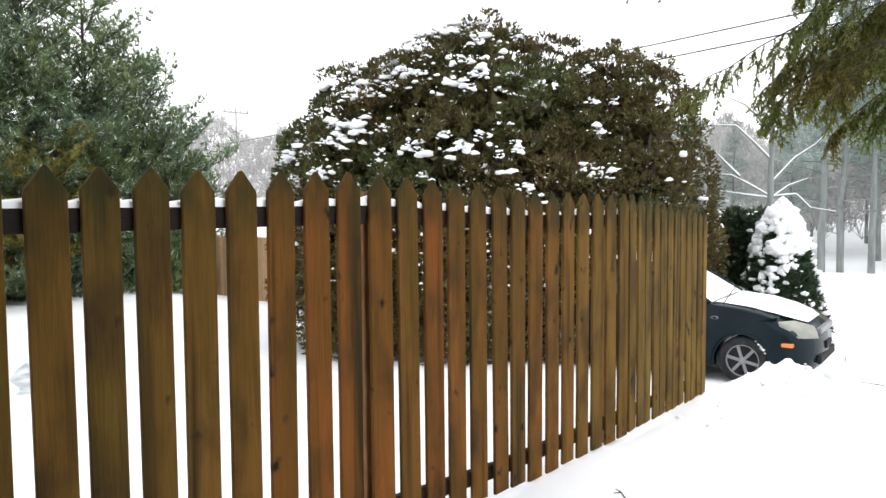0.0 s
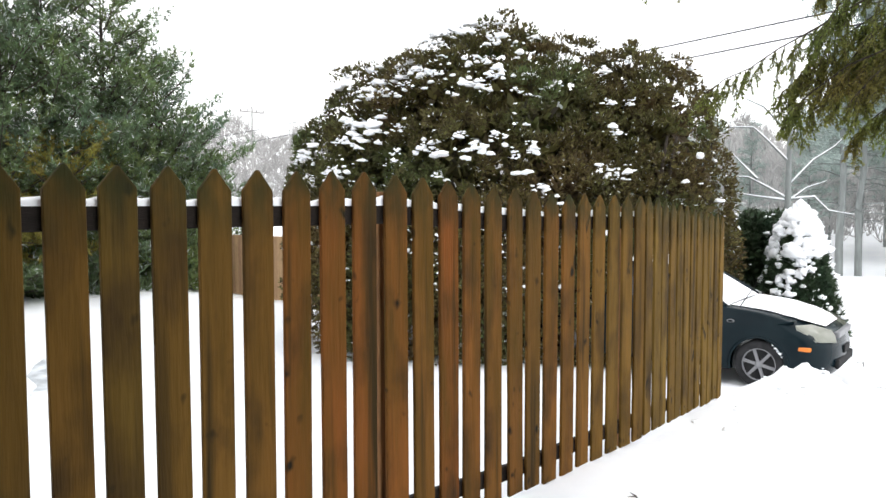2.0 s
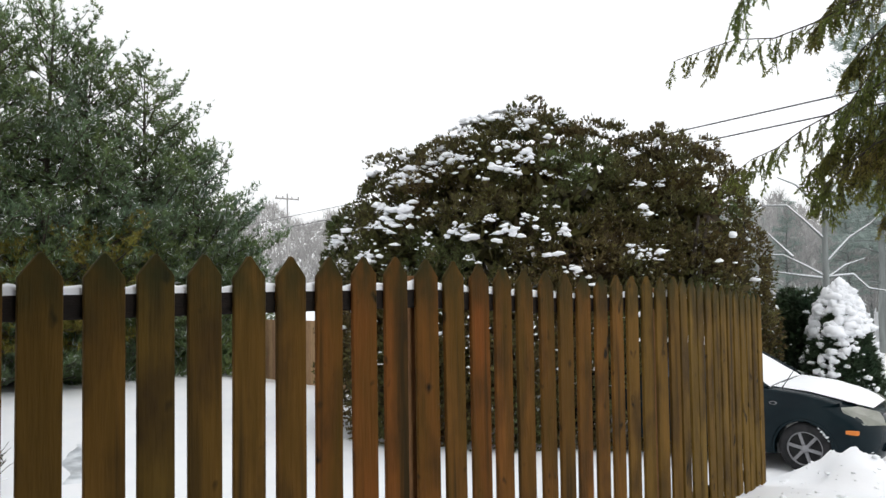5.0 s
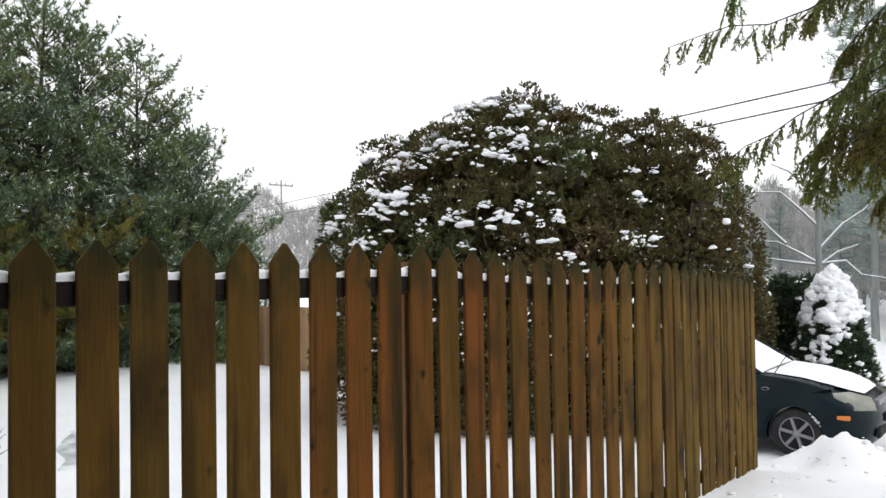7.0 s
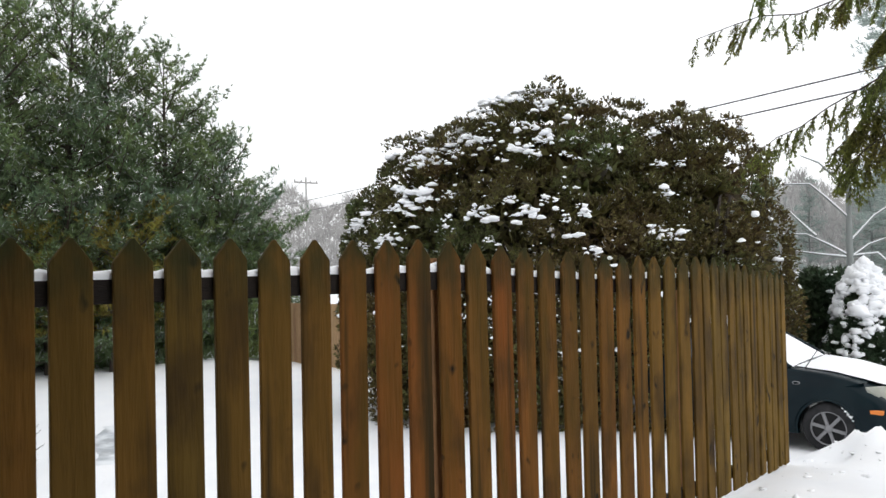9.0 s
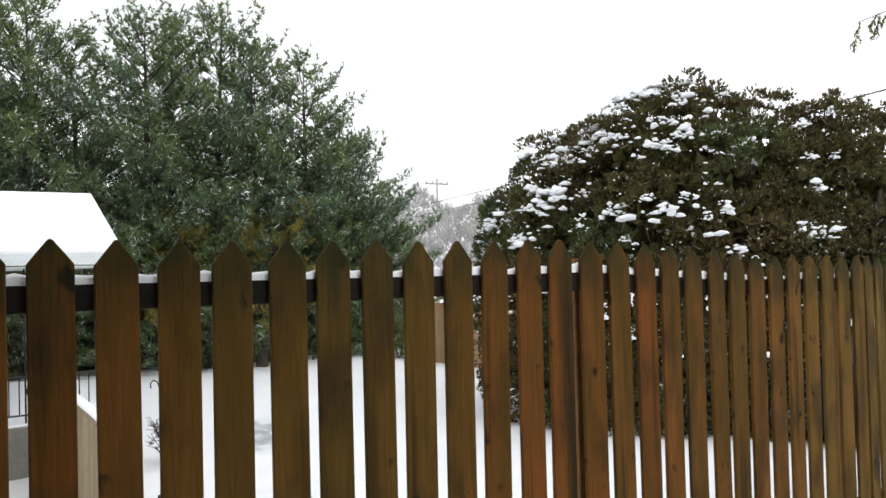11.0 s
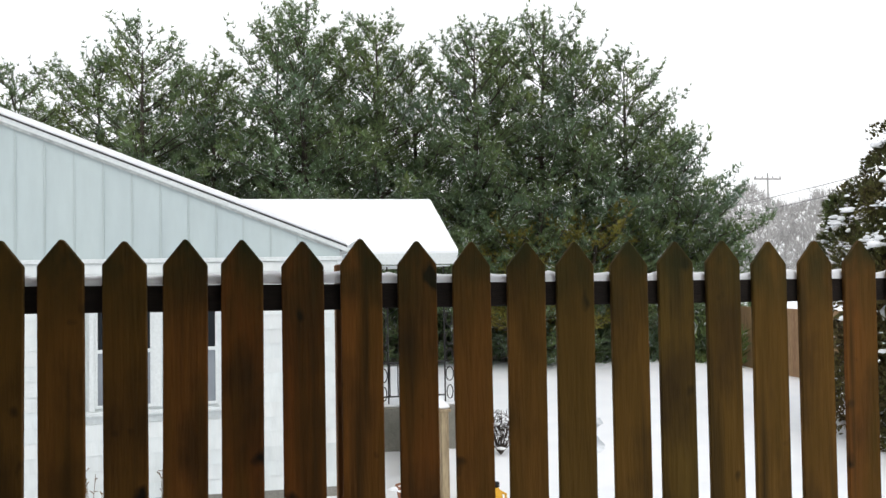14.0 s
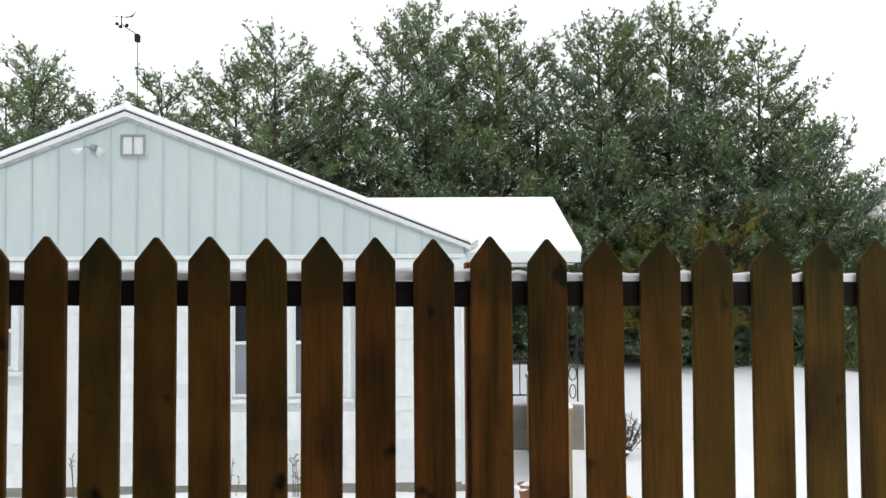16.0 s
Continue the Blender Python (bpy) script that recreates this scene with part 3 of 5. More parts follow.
scroll_post(1.86, WY + 0.12)
scroll_post(0.9, WY + 0.12)
v, f = join_tubes([tube([(0.26, WY + 0.12, 0.42), (1.8, WY + 0.12, 0.42)], [0.016, 0.016], 6), tube([(0.26, WY + 0.12, -0.06), (1.8, WY + 0.12, -0.06)], [0.012, 0.012], 6)]
                  + [tube([(0.3 + i * 0.115, WY + 0.12, -0.06), (0.3 + i * 0.115, WY + 0.12, 0.42)], [0.008, 0.008], 5) for i in range(13)])
part("porch_rail", mesh_from("porch_rail", v, f, IRON, True), IRON, house, "black wrought-iron porch railing")

# ---- big snow-dusted arborvitae ----
EYE = (-0.052, -2.776)


def hump(bearing, away, z, width, height):
    """A rounded mass of the bush: bearing and distance from the viewing place, centre height, half width and half height."""
    return ((EYE[0] + away * math.cos(radians(bearing)), EYE[1] + away * math.sin(radians(bearing)), z), (width, width, height))


HUMPS = (hump(39.4, 14.0, 1.0, 2.98, 3.43), hump(29.7, 13.6, 0.9, 1.5, 3.06), hump(47.4, 13.6, 0.8, 1.7, 2.93), hump(34.5, 12.9, 0.6, 1.3, 2.35))


def hump_points(n, rng, inner=0.82):
    """Points in the outer shell of the joined humps, with their outward ways."""
    out, ways = [], []
    vol = np.array([r[0] * r[1] + r[0] * r[2] for _, r in HUMPS])
    for i, (c, r) in enumerate(HUMPS):
        m = int(n * vol[i] / vol.sum())
        d = rng.normal(size=(m, 3))
        d /= np.linalg.norm(d, axis=1, keepdims=True)
        d = d[d[:, 2] > -0.75]
        bump = 1 + 0.06 * np.sin(d @ np.array([7, 3, 5]) + i) * np.sin(d @ np.array([-4, 8, 3])) + 0.045 * np.sin(d @ np.array([13, -11, 9])) * np.sin(d @ np.array([8, 15, -12])) + 0.03 * np.sin(d @ np.array([31, 23, -27])) * np.sin(d @ np.array([-25, 29, 33]))
        k = rng.uniform(inner, 1.0, len(d)) ** 0.7 * bump
        p = np.array(c) + d * np.array(r) * k[:, None]
        keep = np.ones(len(p), bool)
        for j, (c2, r2) in enumerate(HUMPS):
            if j != i:
                keep &= (((p - np.array(c2)) / np.array(r2)) ** 2).sum(1) > 0.62
        keep &= p[:, 2] > -0.95
        out.append(p[keep])
        ways.append((d / np.array(r))[keep])
    return np.concatenate(out), np.concatenate(ways)


def sprays(points, ways, per, size, width, rng, spread=0.6, up=0.3, droop=0.0, tri=False):
    """Fans of leaf blades round each point."""
    w = ways / np.linalg.norm(ways, axis=1, keepdims=True)
    base = np.repeat(points, per, 0)
    d = np.repeat(w, per, 0) + rng.normal(size=(len(base), 3)) * spread
    d[:, 2] += up
    ln = size * rng.uniform(0.5, 1.2, len(base))
    return blades(base, d, ln, width * rng.uniform(0.6, 1.3, len(base)), rng, droop, tri)


brng = np.random.default_rng(5)
bush = thing("arborvitae", "huge rounded arborvitae, brownish green and dusted with snow", "bush")
tc_, tw_ = hump_points(4200, brng, 0.93)
tn = tw_ / np.linalg.norm(tw_, axis=1, keepdims=True)
facing = tn @ np.array([-0.72, -0.69, 0.2]) > -0.35
keep = facing | (brng.uniform(0, 1, len(tc_)) < 0.3)
tc_, tn = tc_[keep], tn[keep]
# rounded tufts, each of many little fans on its outer side
m = 40
tr = brng.uniform(0.13, 0.28, len(tc_))
d = brng.normal(size=(len(tc_), m, 3))
d /= np.linalg.norm(d, axis=2, keepdims=True)
d = d + tn[:, None, :] * 0.75
d[:, :, 2] += 0.45
d /= np.linalg.norm(d, axis=2, keepdims=True)
pts = (tc_[:, None, :] + d * (tr[:, None] * brng.uniform(0.55, 1.0, (len(tc_), m)))[:, :, None]).reshape(-1, 3)
v, f = sprays(pts, d.reshape(-1, 3), 5, 0.068, 0.027, brng, 0.45, 0.15, 0.0, True)
part("foliage", mesh_from("foliage", v, f, CEDAR), CEDAR, bush)
for i in range(16):
    a = i * 0.8
    c, r = HUMPS[i % 2]
    x, y = c[0] + 0.25 * math.cos(a), c[1] + 0.25 * math.sin(a)
    v, f = tube([(x, y, -0.95), (x + 0.5 * math.cos(a), y + 0.5 * math.sin(a), 1.0), (x + 1.1 * math.cos(a), y + 1.1 * math.sin(a), 2.6)], [0.07, 0.05, 0.02], 6)
    part("stem", mesh_from("stem", v, f, BARK, True), BARK, bush)
# dense dark twigs inside
pts, ways = hump_points(7000, brng, 0.8)
pts = pts - ways / np.linalg.norm(ways, axis=1, keepdims=True) * brng.uniform(0.25, 0.8, (len(pts), 1))
v, f = sprays(pts, ways, 8, 0.3, 0.12, brng, 0.9)
part("inner_foliage", mesh_from("inner_foliage", v, f, CEDAR), CEDAR, bush)
# snow lodged on it: drifts by place along the bush's face, height and size, and scattered flecks
DRIFTS = [(-1.5, 3.57, 0.17), (-1.98, 3.23, 0.07), (-0.71, 4.02, 0.09), (-0.25, 4.13, 0.07), (-0.05, 4.03, 0.08), (0.52, 4.39, 0.13), (0.19, 4.44, 0.11), (0.76, 4.58, 0.11),
          (0.82, 4.27, 0.06), (0.03, 4.31, 0.09), (-0.2, 3.56, 0.15), (-0.48, 3.25, 0.08), (0.0, 3.58, 0.08), (0.26, 4.1, 0.07), (0.87, 3.69, 0.08), (1.2, 3.46, 0.09), (0.76, 3.26, 0.11),
          (1.67, 3.42, 0.06), (1.84, 4.11, 0.06), (-2.28, 2.73, 0.06), (-2.18, 2.45, 0.11), (-1.82, 2.28, 0.08), (-0.73, 2.62, 0.15), (-1.02, 2.79, 0.08), (-1.17, 2.51, 0.08),
          (0.15, 2.34, 0.11), (-1.26, 2.05, 0.1), (0.91, 2.29, 0.1), (1.36, 2.19, 0.05), (1.15, 2.49, 0.07), (1.72, 1.73, 0.07), (1.23, 4.81, 0.08)]


def bush_face(u, z, grow=1.05):
    """The point of the bush's face, u metres along it and z high."""
    o = np.array(SWING @ Vector((11.73 + 0.695 * u - 0.719 * 12, 8.7 - 0.719 * u - 0.695 * 12, z + 0.06)))
    d = np.array(SWING.to_3x3() @ Vector((0.719, 0.695, 0.0)))
    best = None
    for c, r in HUMPS:
        r = np.array(r) * grow
        oo, dd = (o - np.array(c)) / r, d / r
        a, b, k = dd @ dd, 2 * oo @ dd, oo @ oo - 1
        disc = b * b - 4 * a * k
        if disc > 0:
            t = (-b - disc ** 0.5) / (2 * a)
            best = t if best is None else min(best, t)
    return None if best is None else o + d * best


sc, sr = [], []
DRIFTS += [(brng.uniform(-2.4, 3.4), brng.uniform(1.9, 4.7), brng.uniform(0.03, 0.075)) for i in range(46)]
for u, z, size in DRIFTS:
    size *= 0.95
    for i in range(int(9 + 90 * size)):
        du, dz = brng.normal(0, size * 1.3), brng.normal(0, size * 0.6)
        p = bush_face(u + du, z + dz - abs(du) * 0.4, 1.08)
        if p is not None:
            sc.append(p)
            sr.append(size * (brng.uniform(0.7, 0.9) if i == 0 else brng.uniform(0.18, 0.6)))
for i in range(720):
    u = brng.uniform(-2.6, 6) if i % 2 else brng.uniform(-2.6, 1.6)
    z = brng.uniform(0.3, 4.9)
    p = bush_face(u, z, 1.08)
    if p is not None and brng.uniform() < 0.2 + 0.7 * math.sin(u * 2.3 + z * 1.9) ** 2:
        sc.append(p + brng.normal(0, 0.04, 3))
        sr.append(0.016 + 0.05 * brng.uniform() ** 3.5)
v, f = lumps(sc, sr, brng, 0.7)
bs = new("snow_clumps", mesh_from("snow_clumps", v, f, SNOW, True))
tagged(bs, "white clumps of snow caught on the arborvitae", "snow", kind="stuff")


# ---- pines ----
def pine_meshes(seed, height, spread, first, lift=0.3, needles=PINE):
    """Trunk, branchwork and needles of a ragged, full pine, base at the origin."""
    r = random.Random(seed)
    rng = np.random.default_rng(seed)
    lean = (r.uniform(-0.4, 0.4), r.uniform(-0.4, 0.4))
    trunk = tube([(lean[0] * u * u, lean[1] * u * u, u * height - 0.3) for u in np.linspace(0, 1, 9)], list(np.linspace(0.17, 0.015, 9)), 9)
    limbs, base, way = [], [], []
    z = first
    while z < height - 0.1:
        u = z / height
        for k in range(r.choice((4, 5, 6)) if u < 0.7 else r.choice((3, 4))):
            a = r.uniform(0, 2 * math.pi)
            ln = spread * (1 - u ** 3.0) * r.uniform(0.5, 1.2) + 0.3
            el = lift * r.uniform(0.0, 1.4) + 0.8 * u * u
            o = Vector((lean[0] * u * u, lean[1] * u * u, z))
            d = Vector((math.cos(a), math.sin(a), el))
            bow = Vector((0, 0, 0.12 * ln))
            ps = [o, o + d * ln * 0.5 - bow * 0.4, o + d * ln]
            limbs.append(tube(ps, [0.03 * (1 - u) + 0.008, 0.015, 0.004], 4))
            m = max(4, int(ln * (8.0 if u < 0.6 else 7.4)))
            for i in range(m):
                s = 0.18 + 0.82 * (i + r.random()) / m
                p = ps[0].lerp(ps[2], s) - bow * 1.6 * s * (1 - s)
                side = Vector((-d.y, d.x, 0)) * r.uniform(-1, 1) * (0.16 + 0.3 * ln * (1 - s))
                q = p + side + d * 0.12 + Vector((0, 0, r.uniform(0.0, 0.3)))
                limbs.append(tube([p, q], [0.007, 0.003], 3))
                for e in range(4):
                    g = p.lerp(q, 0.3 + 0.27 * e) + Vector((r.uniform(-0.07, 0.07), r.uniform(-0.07, 0.07), r.uniform(-0.06, 0.07)))
                    base.append(g[:])
                    way.append(((q - p).normalized() * 0.5 + d * 0.3 + Vector((0, 0, 0.25)))[:])
        z += r.uniform(0.2, 0.38)
    v, f = sprays(np.array(base), np.array(way), 8, 0.165, 0.03, rng, 0.95, 0.12, 0.0, True)
    return mesh_from("trunk", *trunk, BARK, True), mesh_from("branchwork", *join_tubes(limbs), BARK, True), mesh_from("crown", v, f, needles)


PINES = [pine_meshes(11, 9.0, 2.3, 0.4), pine_meshes(12, 8.8, 2.0, 0.5), pine_meshes(13, 9.2, 2.5, 0.3), pine_meshes(14, 5.0, 1.9, 0.15), pine_meshes(15, 3.6, 1.5, 1.0, 0.15, YELLOW_PINE)]


def pine(x, y, height, turn, which, label="ragged full pine, grey-green with thin snow on its needles"):
    s = height / (9.0, 8.8, 9.2, 5.0, 3.6)[which]
    t = thing("pine_tree", label, "tree", "row of pines", at=Matrix.Translation((x, y, ground_z(x, y) - 0.05)) @ Euler((0, 0, turn)).to_matrix().to_4x4() @ Matrix.Diagonal((s ** 0.5, s ** 0.5, s, 1)))
    for nm, me in zip(("trunk", "branchwork", "crown"), PINES[which]):
        part(nm, me, None, t)
    return t


prow = random.Random(21)
for x, y, h, w in ((-12.5, 16.5, 7.4, 1), (-10.0, 17.0, 8.0, 0), (-8.8, 17.6, 7.0, 2), (-6.8, 17.2, 7.5, 1), (-5.0, 18.0, 8.0, 2), (-4.0, 17.2, 8.5, 0), (-2.4, 17.6, 7.7, 1), (-0.9, 17.8, 8.8, 2), (-0.1, 17.2, 9.2, 0),
                   (1.9, 17.4, 9.1, 1), (3.0, 18.2, 8.4, 2), (4.3, 17.0, 8.8, 0), (5.9, 16.8, 9.0, 2), (6.9, 16.6, 8.5, 1), (8.2, 16.5, 8.0, 0), (9.2, 17.1, 6.9, 1), (9.9, 17.0, 6.0, 3), (10.6, 16.8, 4.9, 3),
                   (-11.4, 18.6, 7.6, 2), (-3.2, 18.9, 8.0, 2), (0.9, 18.6, 9.0, 1), (5.1, 18.0, 9.0, 1), (3.6, 16.3, 4.6, 3), (5.6, 15.9, 4.4, 3), (7.9, 16.6, 4.4, 3), (1.4, 16.6, 4.4, 3)):
    pine(x, y, h - 0.4, prow.uniform(0, 6.2), w)
pine(6.4, 15.1, 3.5, 1.0, 4, "low young pine with yellowing olive needles before the row")
pine(5.2, 15.6, 3.2, 2.6, 4, "low young pine with yellowing olive needles before the row")
# low undergrowth along the foot of the pines
under = new("undergrowth", None)
n = 9000
ux = brng.uniform(-14, 10.5, n)
uy = 17.0 - np.clip((ux - 3) / 7, 0, 1) * 2.0 + brng.uniform(-0.3, 2.2, n)
uz = -0.62 + brng.uniform(0, 1, n) ** 1.3 * (1.5 + 0.5 * np.sin(ux * 1.7) + 0.3 * np.sin(ux * 4.1))
v, f = sprays(np.stack([ux, uy, uz], 1), np.tile((0, -0.4, 1.0), (n, 1)), 9, 0.3, 0.05, brng, 0.8, 0.2, 0.0, True)
bpy.data.objects.remove(under)
under = new("undergrowth", mesh_from("undergrowth", v, f, PINE))
tagged(under, "tangled green undergrowth at the foot of the pines", "undergrowth", kind="stuff")

# ---- dark car parked on the drive ----
CAR = material("dark_car_paint", (0.004, 0.01, 0.014), 0.22, vary=(0.008, 0.017, 0.021), scale=2.5, spec=0.12, coat=0.03, second=(0.014, 0.025, 0.03), second_scale=3.0, second_edge=(0.6, 0.9))
CAR_GLASS = material("car_glass", (0.015, 0.02, 0.024), 0.08, spec=0.6)
RUBBER = material("tyre_rubber", (0.015, 0.015, 0.016), 0.85, spec=0.12, vary=(0.04, 0.04, 0.042), scale=8, bump=0.3)
ALLOY = material("alloy_rim", (0.27, 0.27, 0.28), 0.45, vary=(0.2, 0.2, 0.21), scale=6, metal=0.6)
LENS = material("headlight_lens", (0.55, 0.56, 0.5), 0.15, vary=(0.45, 0.46, 0.4), scale=9, spec=0.6)
AMBER = material("amber_lens", (0.75, 0.22, 0.03), 0.3)
BLACK = material("black_plastic", (0.012, 0.012, 0.013), 0.7, spec=0.12, vary=(0.025, 0.025, 0.025), scale=10)

AXLE = Vector((10.9, 1.03, 0))
HEAD = math.atan2(-0.995, 0.1)
car_z = -0.83
car = thing("car", "dark blue-green hatchback parked in snow, with snow on bonnet and roof", "car",
            at=Matrix.Translation((AXLE.x, AXLE.y, car_z)) @ Euler((0, 0, HEAD)).to_matrix().to_4x4())


def arc(cx, cz, r, a0, a1, n):
    return [(cx + r * math.cos(radians(a0 + (a1 - a0) * i / n)), cz + r * math.sin(radians(a0 + (a1 - a0) * i / n))) for i in range(n + 1)]


def layered(outline, layers):
    """A body lofted through layers (y, inset, nose taper)."""
    pts = np.array(outline)
    c = pts.mean(0)
    bm = bmesh.new()
    rings = []
    for y, inset, taper in layers:
        ring = []
        for x, zz_ in pts:
            d = np.array((c[0], 0.62)) - (x, zz_)
            d = d / (np.linalg.norm(d) + 1e-6)
            ring.append(bm.verts.new((x + d[0] * inset - (taper if x > 0.45 else taper * 0.6 if x < -3.2 else 0), y, zz_ + d[1] * inset)))
        rings.append(ring)
    for a, b in zip(rings, rings[1:]):
        for i in range(len(a)):
            j = (i + 1) % len(a)
            bm.faces.new((a[i], a[j], b[j], b[i]))
    bm.faces.new(rings[0])
    bm.faces.new(rings[-1][::-1])
    return bm


side = ([(0.76, 0.2), (0.82, 0.28), (0.85, 0.38), (0.86, 0.48), (0.85, 0.58), (0.82, 0.66), (0.76, 0.73), (0.66, 0.8), (0.54, 0.86), (0.4, 0.91), (0.22, 0.955), (0.0, 1.0), (-0.4, 1.04), (-1.0, 1.06), (-2.0, 1.09), (-3.2, 1.12), (-3.4, 1.0), (-3.47, 0.7), (-3.46, 0.4), (-3.38, 0.28)]
        + arc(-2.6, 0.3, 0.37, 195, -15, 12)[:] + [(-1.8, 0.2), (-0.8, 0.2)] + arc(0, 0.3, 0.37, 195, -15, 12))
part("body", layered(side, [(-0.875, 0.05, 0.3), (-0.86, 0.02, 0.24), (-0.78, 0.0, 0.14), (-0.5, -0.02, 0.03), (0, -0.025, 0), (0.5, -0.02, 0.03), (0.78, 0, 0.14), (0.86, 0.02, 0.24), (0.875, 0.05, 0.3)]), CAR, car, smooth=True).data.set_sharp_from_angle(angle=radians(38))
gl = [(-0.42, 1.03), (-1.2, 1.5), (-1.6, 1.53), (-2.85, 1.5), (-3.3, 1.25), (-3.38, 1.1), (-2.0, 1.08), (-1.0, 1.05)]
bm = bmesh.new()
rings = []
for s in (-1, 1):
    rings.append([bm.verts.new((x, s * (0.8 - (zz_ - 1.04) * 0.42), zz_)) for x, zz_ in gl])
for i in range(len(gl)):
    j = (i + 1) % len(gl)
    bm.faces.new((rings[0][i], rings[0][j], rings[1][j], rings[1][i]))
bm.faces.new(rings[0])
bm.faces.new(rings[1][::-1])
part("window_glass", bm, CAR_GLASS, car)
for s in (-1, 1):
    def gy_(zz_):
        return s * (0.805 - (zz_ - 1.04) * 0.42)
    for pth in (((-0.45, 1.04), (-1.2, 1.5)), ((-1.55, 1.07), (-1.62, 1.52)), ((-2.5, 1.09), (-2.62, 1.5)), ((-1.2, 1.5), (-1.65, 1.535), (-2.85, 1.5), (-3.3, 1.25), (-3.38, 1.1))):
        v, f = tube([(x, gy_(zz_), zz_) for x, zz_ in pth], [0.035] * len(pth), 6)
        part("pillar", mesh_from("pillar", v, f, CAR, True), CAR, car)
    mir = part("door_mirror", box(-0.75, -0.6, min(s * 0.82, s * 1.0), max(s * 0.82, s * 1.0), 1.03, 1.15, 0.03), CAR, car)
    part("door_handle", box(-1.5, -1.34, min(s * 0.876, s * 0.9), max(s * 0.876, s * 0.9), 0.93, 0.96, 0.008), CAR, car)
    for xs in (-0.5, -1.6):
        part("door_seam", box(xs - 0.006, xs + 0.006, min(s * 0.872, s * 0.8775), max(s * 0.872, s * 0.8775), 0.28, 1.02), BLACK, car)
    part("side_lamp", box(0.47, 0.62, min(s * 0.6, s * 0.845), max(s * 0.6, s * 0.845), 0.545, 0.6, 0.01), AMBER, car, "orange side marker lamp").matrix_basis = Matrix.Translation((0, s * 0.035, 0))
    v, f = tube([(-0.36, s * 0.872, 0.86), (-0.36, s * 0.885, 0.86), (-0.36, s * 0.888, 0.86)], [0.03, 0.03, 0.02], 12)
    badge = part("side_badge", mesh_from("side_badge", v, f, ALLOY, True), ALLOY, car, "small oval metal badge")
    badge.matrix_basis = Matrix.Translation((-0.36, 0, 0.86)) @ Matrix.Diagonal((1.7, 1, 0.75, 1)) @ Matrix.Translation((0.36, 0, -0.86))
    v, f = lumps(np.array([(0.17 + 0.03 * i, s * 0.85, 0.585 - 0.035 * i) for i in range(5)]), np.array([0.018, 0.025, 0.03, 0.03, 0.024]), np.random.default_rng(8), 1.0)
    part("wheel_snow", mesh_from("wheel_snow", v, f, SNOW, True), SNOW, car, "wedge of snow on the tyre")
    hl = bmesh.new()
    q = [hl.verts.new(c) for c in ((0.42, s * 0.82, 0.86), (0.68, s * 0.7, 0.76), (0.82, s * 0.45, 0.72), (0.78, s * 0.46, 0.79), (0.58, s * 0.66, 0.87), (0.46, s * 0.84, 0.74), (0.67, s * 0.79, 0.66), (0.85, s * 0.5, 0.64))]
    for fc in ((0, 5, 6, 1), (1, 6, 7, 2), (0, 1, 4), (1, 2, 3, 4)):
        hl.faces.new([q[i] for i in fc])
    bmesh.ops.solidify(hl, geom=hl.faces[:], thickness=-0.03)
    part("headlight", hl, LENS, car, "cloudy headlight lens")
    for i, axle in enumerate((0.0, -2.6)):
        v, f = tube([(axle + 0.375 * math.cos(a), s * 0.872, 0.3 + 0.375 * math.sin(a)) for a in np.linspace(-0.2, math.pi + 0.2, 17)], [0.018] * 17, 6)
        part("arch_trim", mesh_from("arch_trim", v, f, CAR, True), CAR, car)
        v, f = tube([(axle, s * y, 0.315) for y in (0.62, 0.66, 0.82, 0.855, 0.858)], [0.29, 0.318, 0.318, 0.29, 0.2], 28)
        wheel = part("wheel", mesh_from("wheel", v, f, RUBBER, True), RUBBER, car, "black tyre with packed snow")
        v, f = tube([(axle, s * y, 0.315) for y in (0.84, 0.862, 0.862, 0.83)], [0.21, 0.212, 0.2, 0.196], 28)
        part("rim", mesh_from("rim", v, f, ALLOY, True), ALLOY, wheel)
        # black disc closing the rim: the dark gap between spokes put into colour
        v, f = tube([(axle, s * y, 0.315) for y in (0.838, 0.8385, 0.839)], [0.197, 0.19, 0.001], 20)
        part("brake_disc", mesh_from("brake_disc", v, f, BLACK, True), BLACK, wheel)
        v, f = tube([(axle, s * y, 0.315) for y in (0.83, 0.862, 0.868, 0.869)], [0.05, 0.05, 0.03, 0.001], 12)
        part("hub_cap", mesh_from("hub_cap", v, f, ALLOY, True), ALLOY, wheel)
        for k in range(6):
            bm = box(0.03, 0.2, -0.014, 0.018, -0.02, 0.02, 0.005)
            bm.transform(Matrix.Translation((axle, s * 0.848, 0.315)) @ Matrix.Rotation(radians(60 * k + 12), 4, "Y"))
            part("spoke", bm, ALLOY, wheel)
part("grille", box(0.8, 0.865, -0.42, 0.42, 0.68, 0.76, 0.01), ALLOY, car)
part("bumper_vent", box(0.83, 0.885, -0.5, 0.5, 0.3, 0.42, 0.015), BLACK, car)
v, f = tube([(-0.3, -0.7, 1.02), (-0.02, -0.74, 1.45)], [0.007, 0.003], 5)
part("aerial", mesh_from("aerial", v, f, BLACK, True), BLACK, car)
part("licence_bar", box(0.87, 0.895, -0.16, 0.16, 0.46, 0.56, 0.004), BLACK, car)


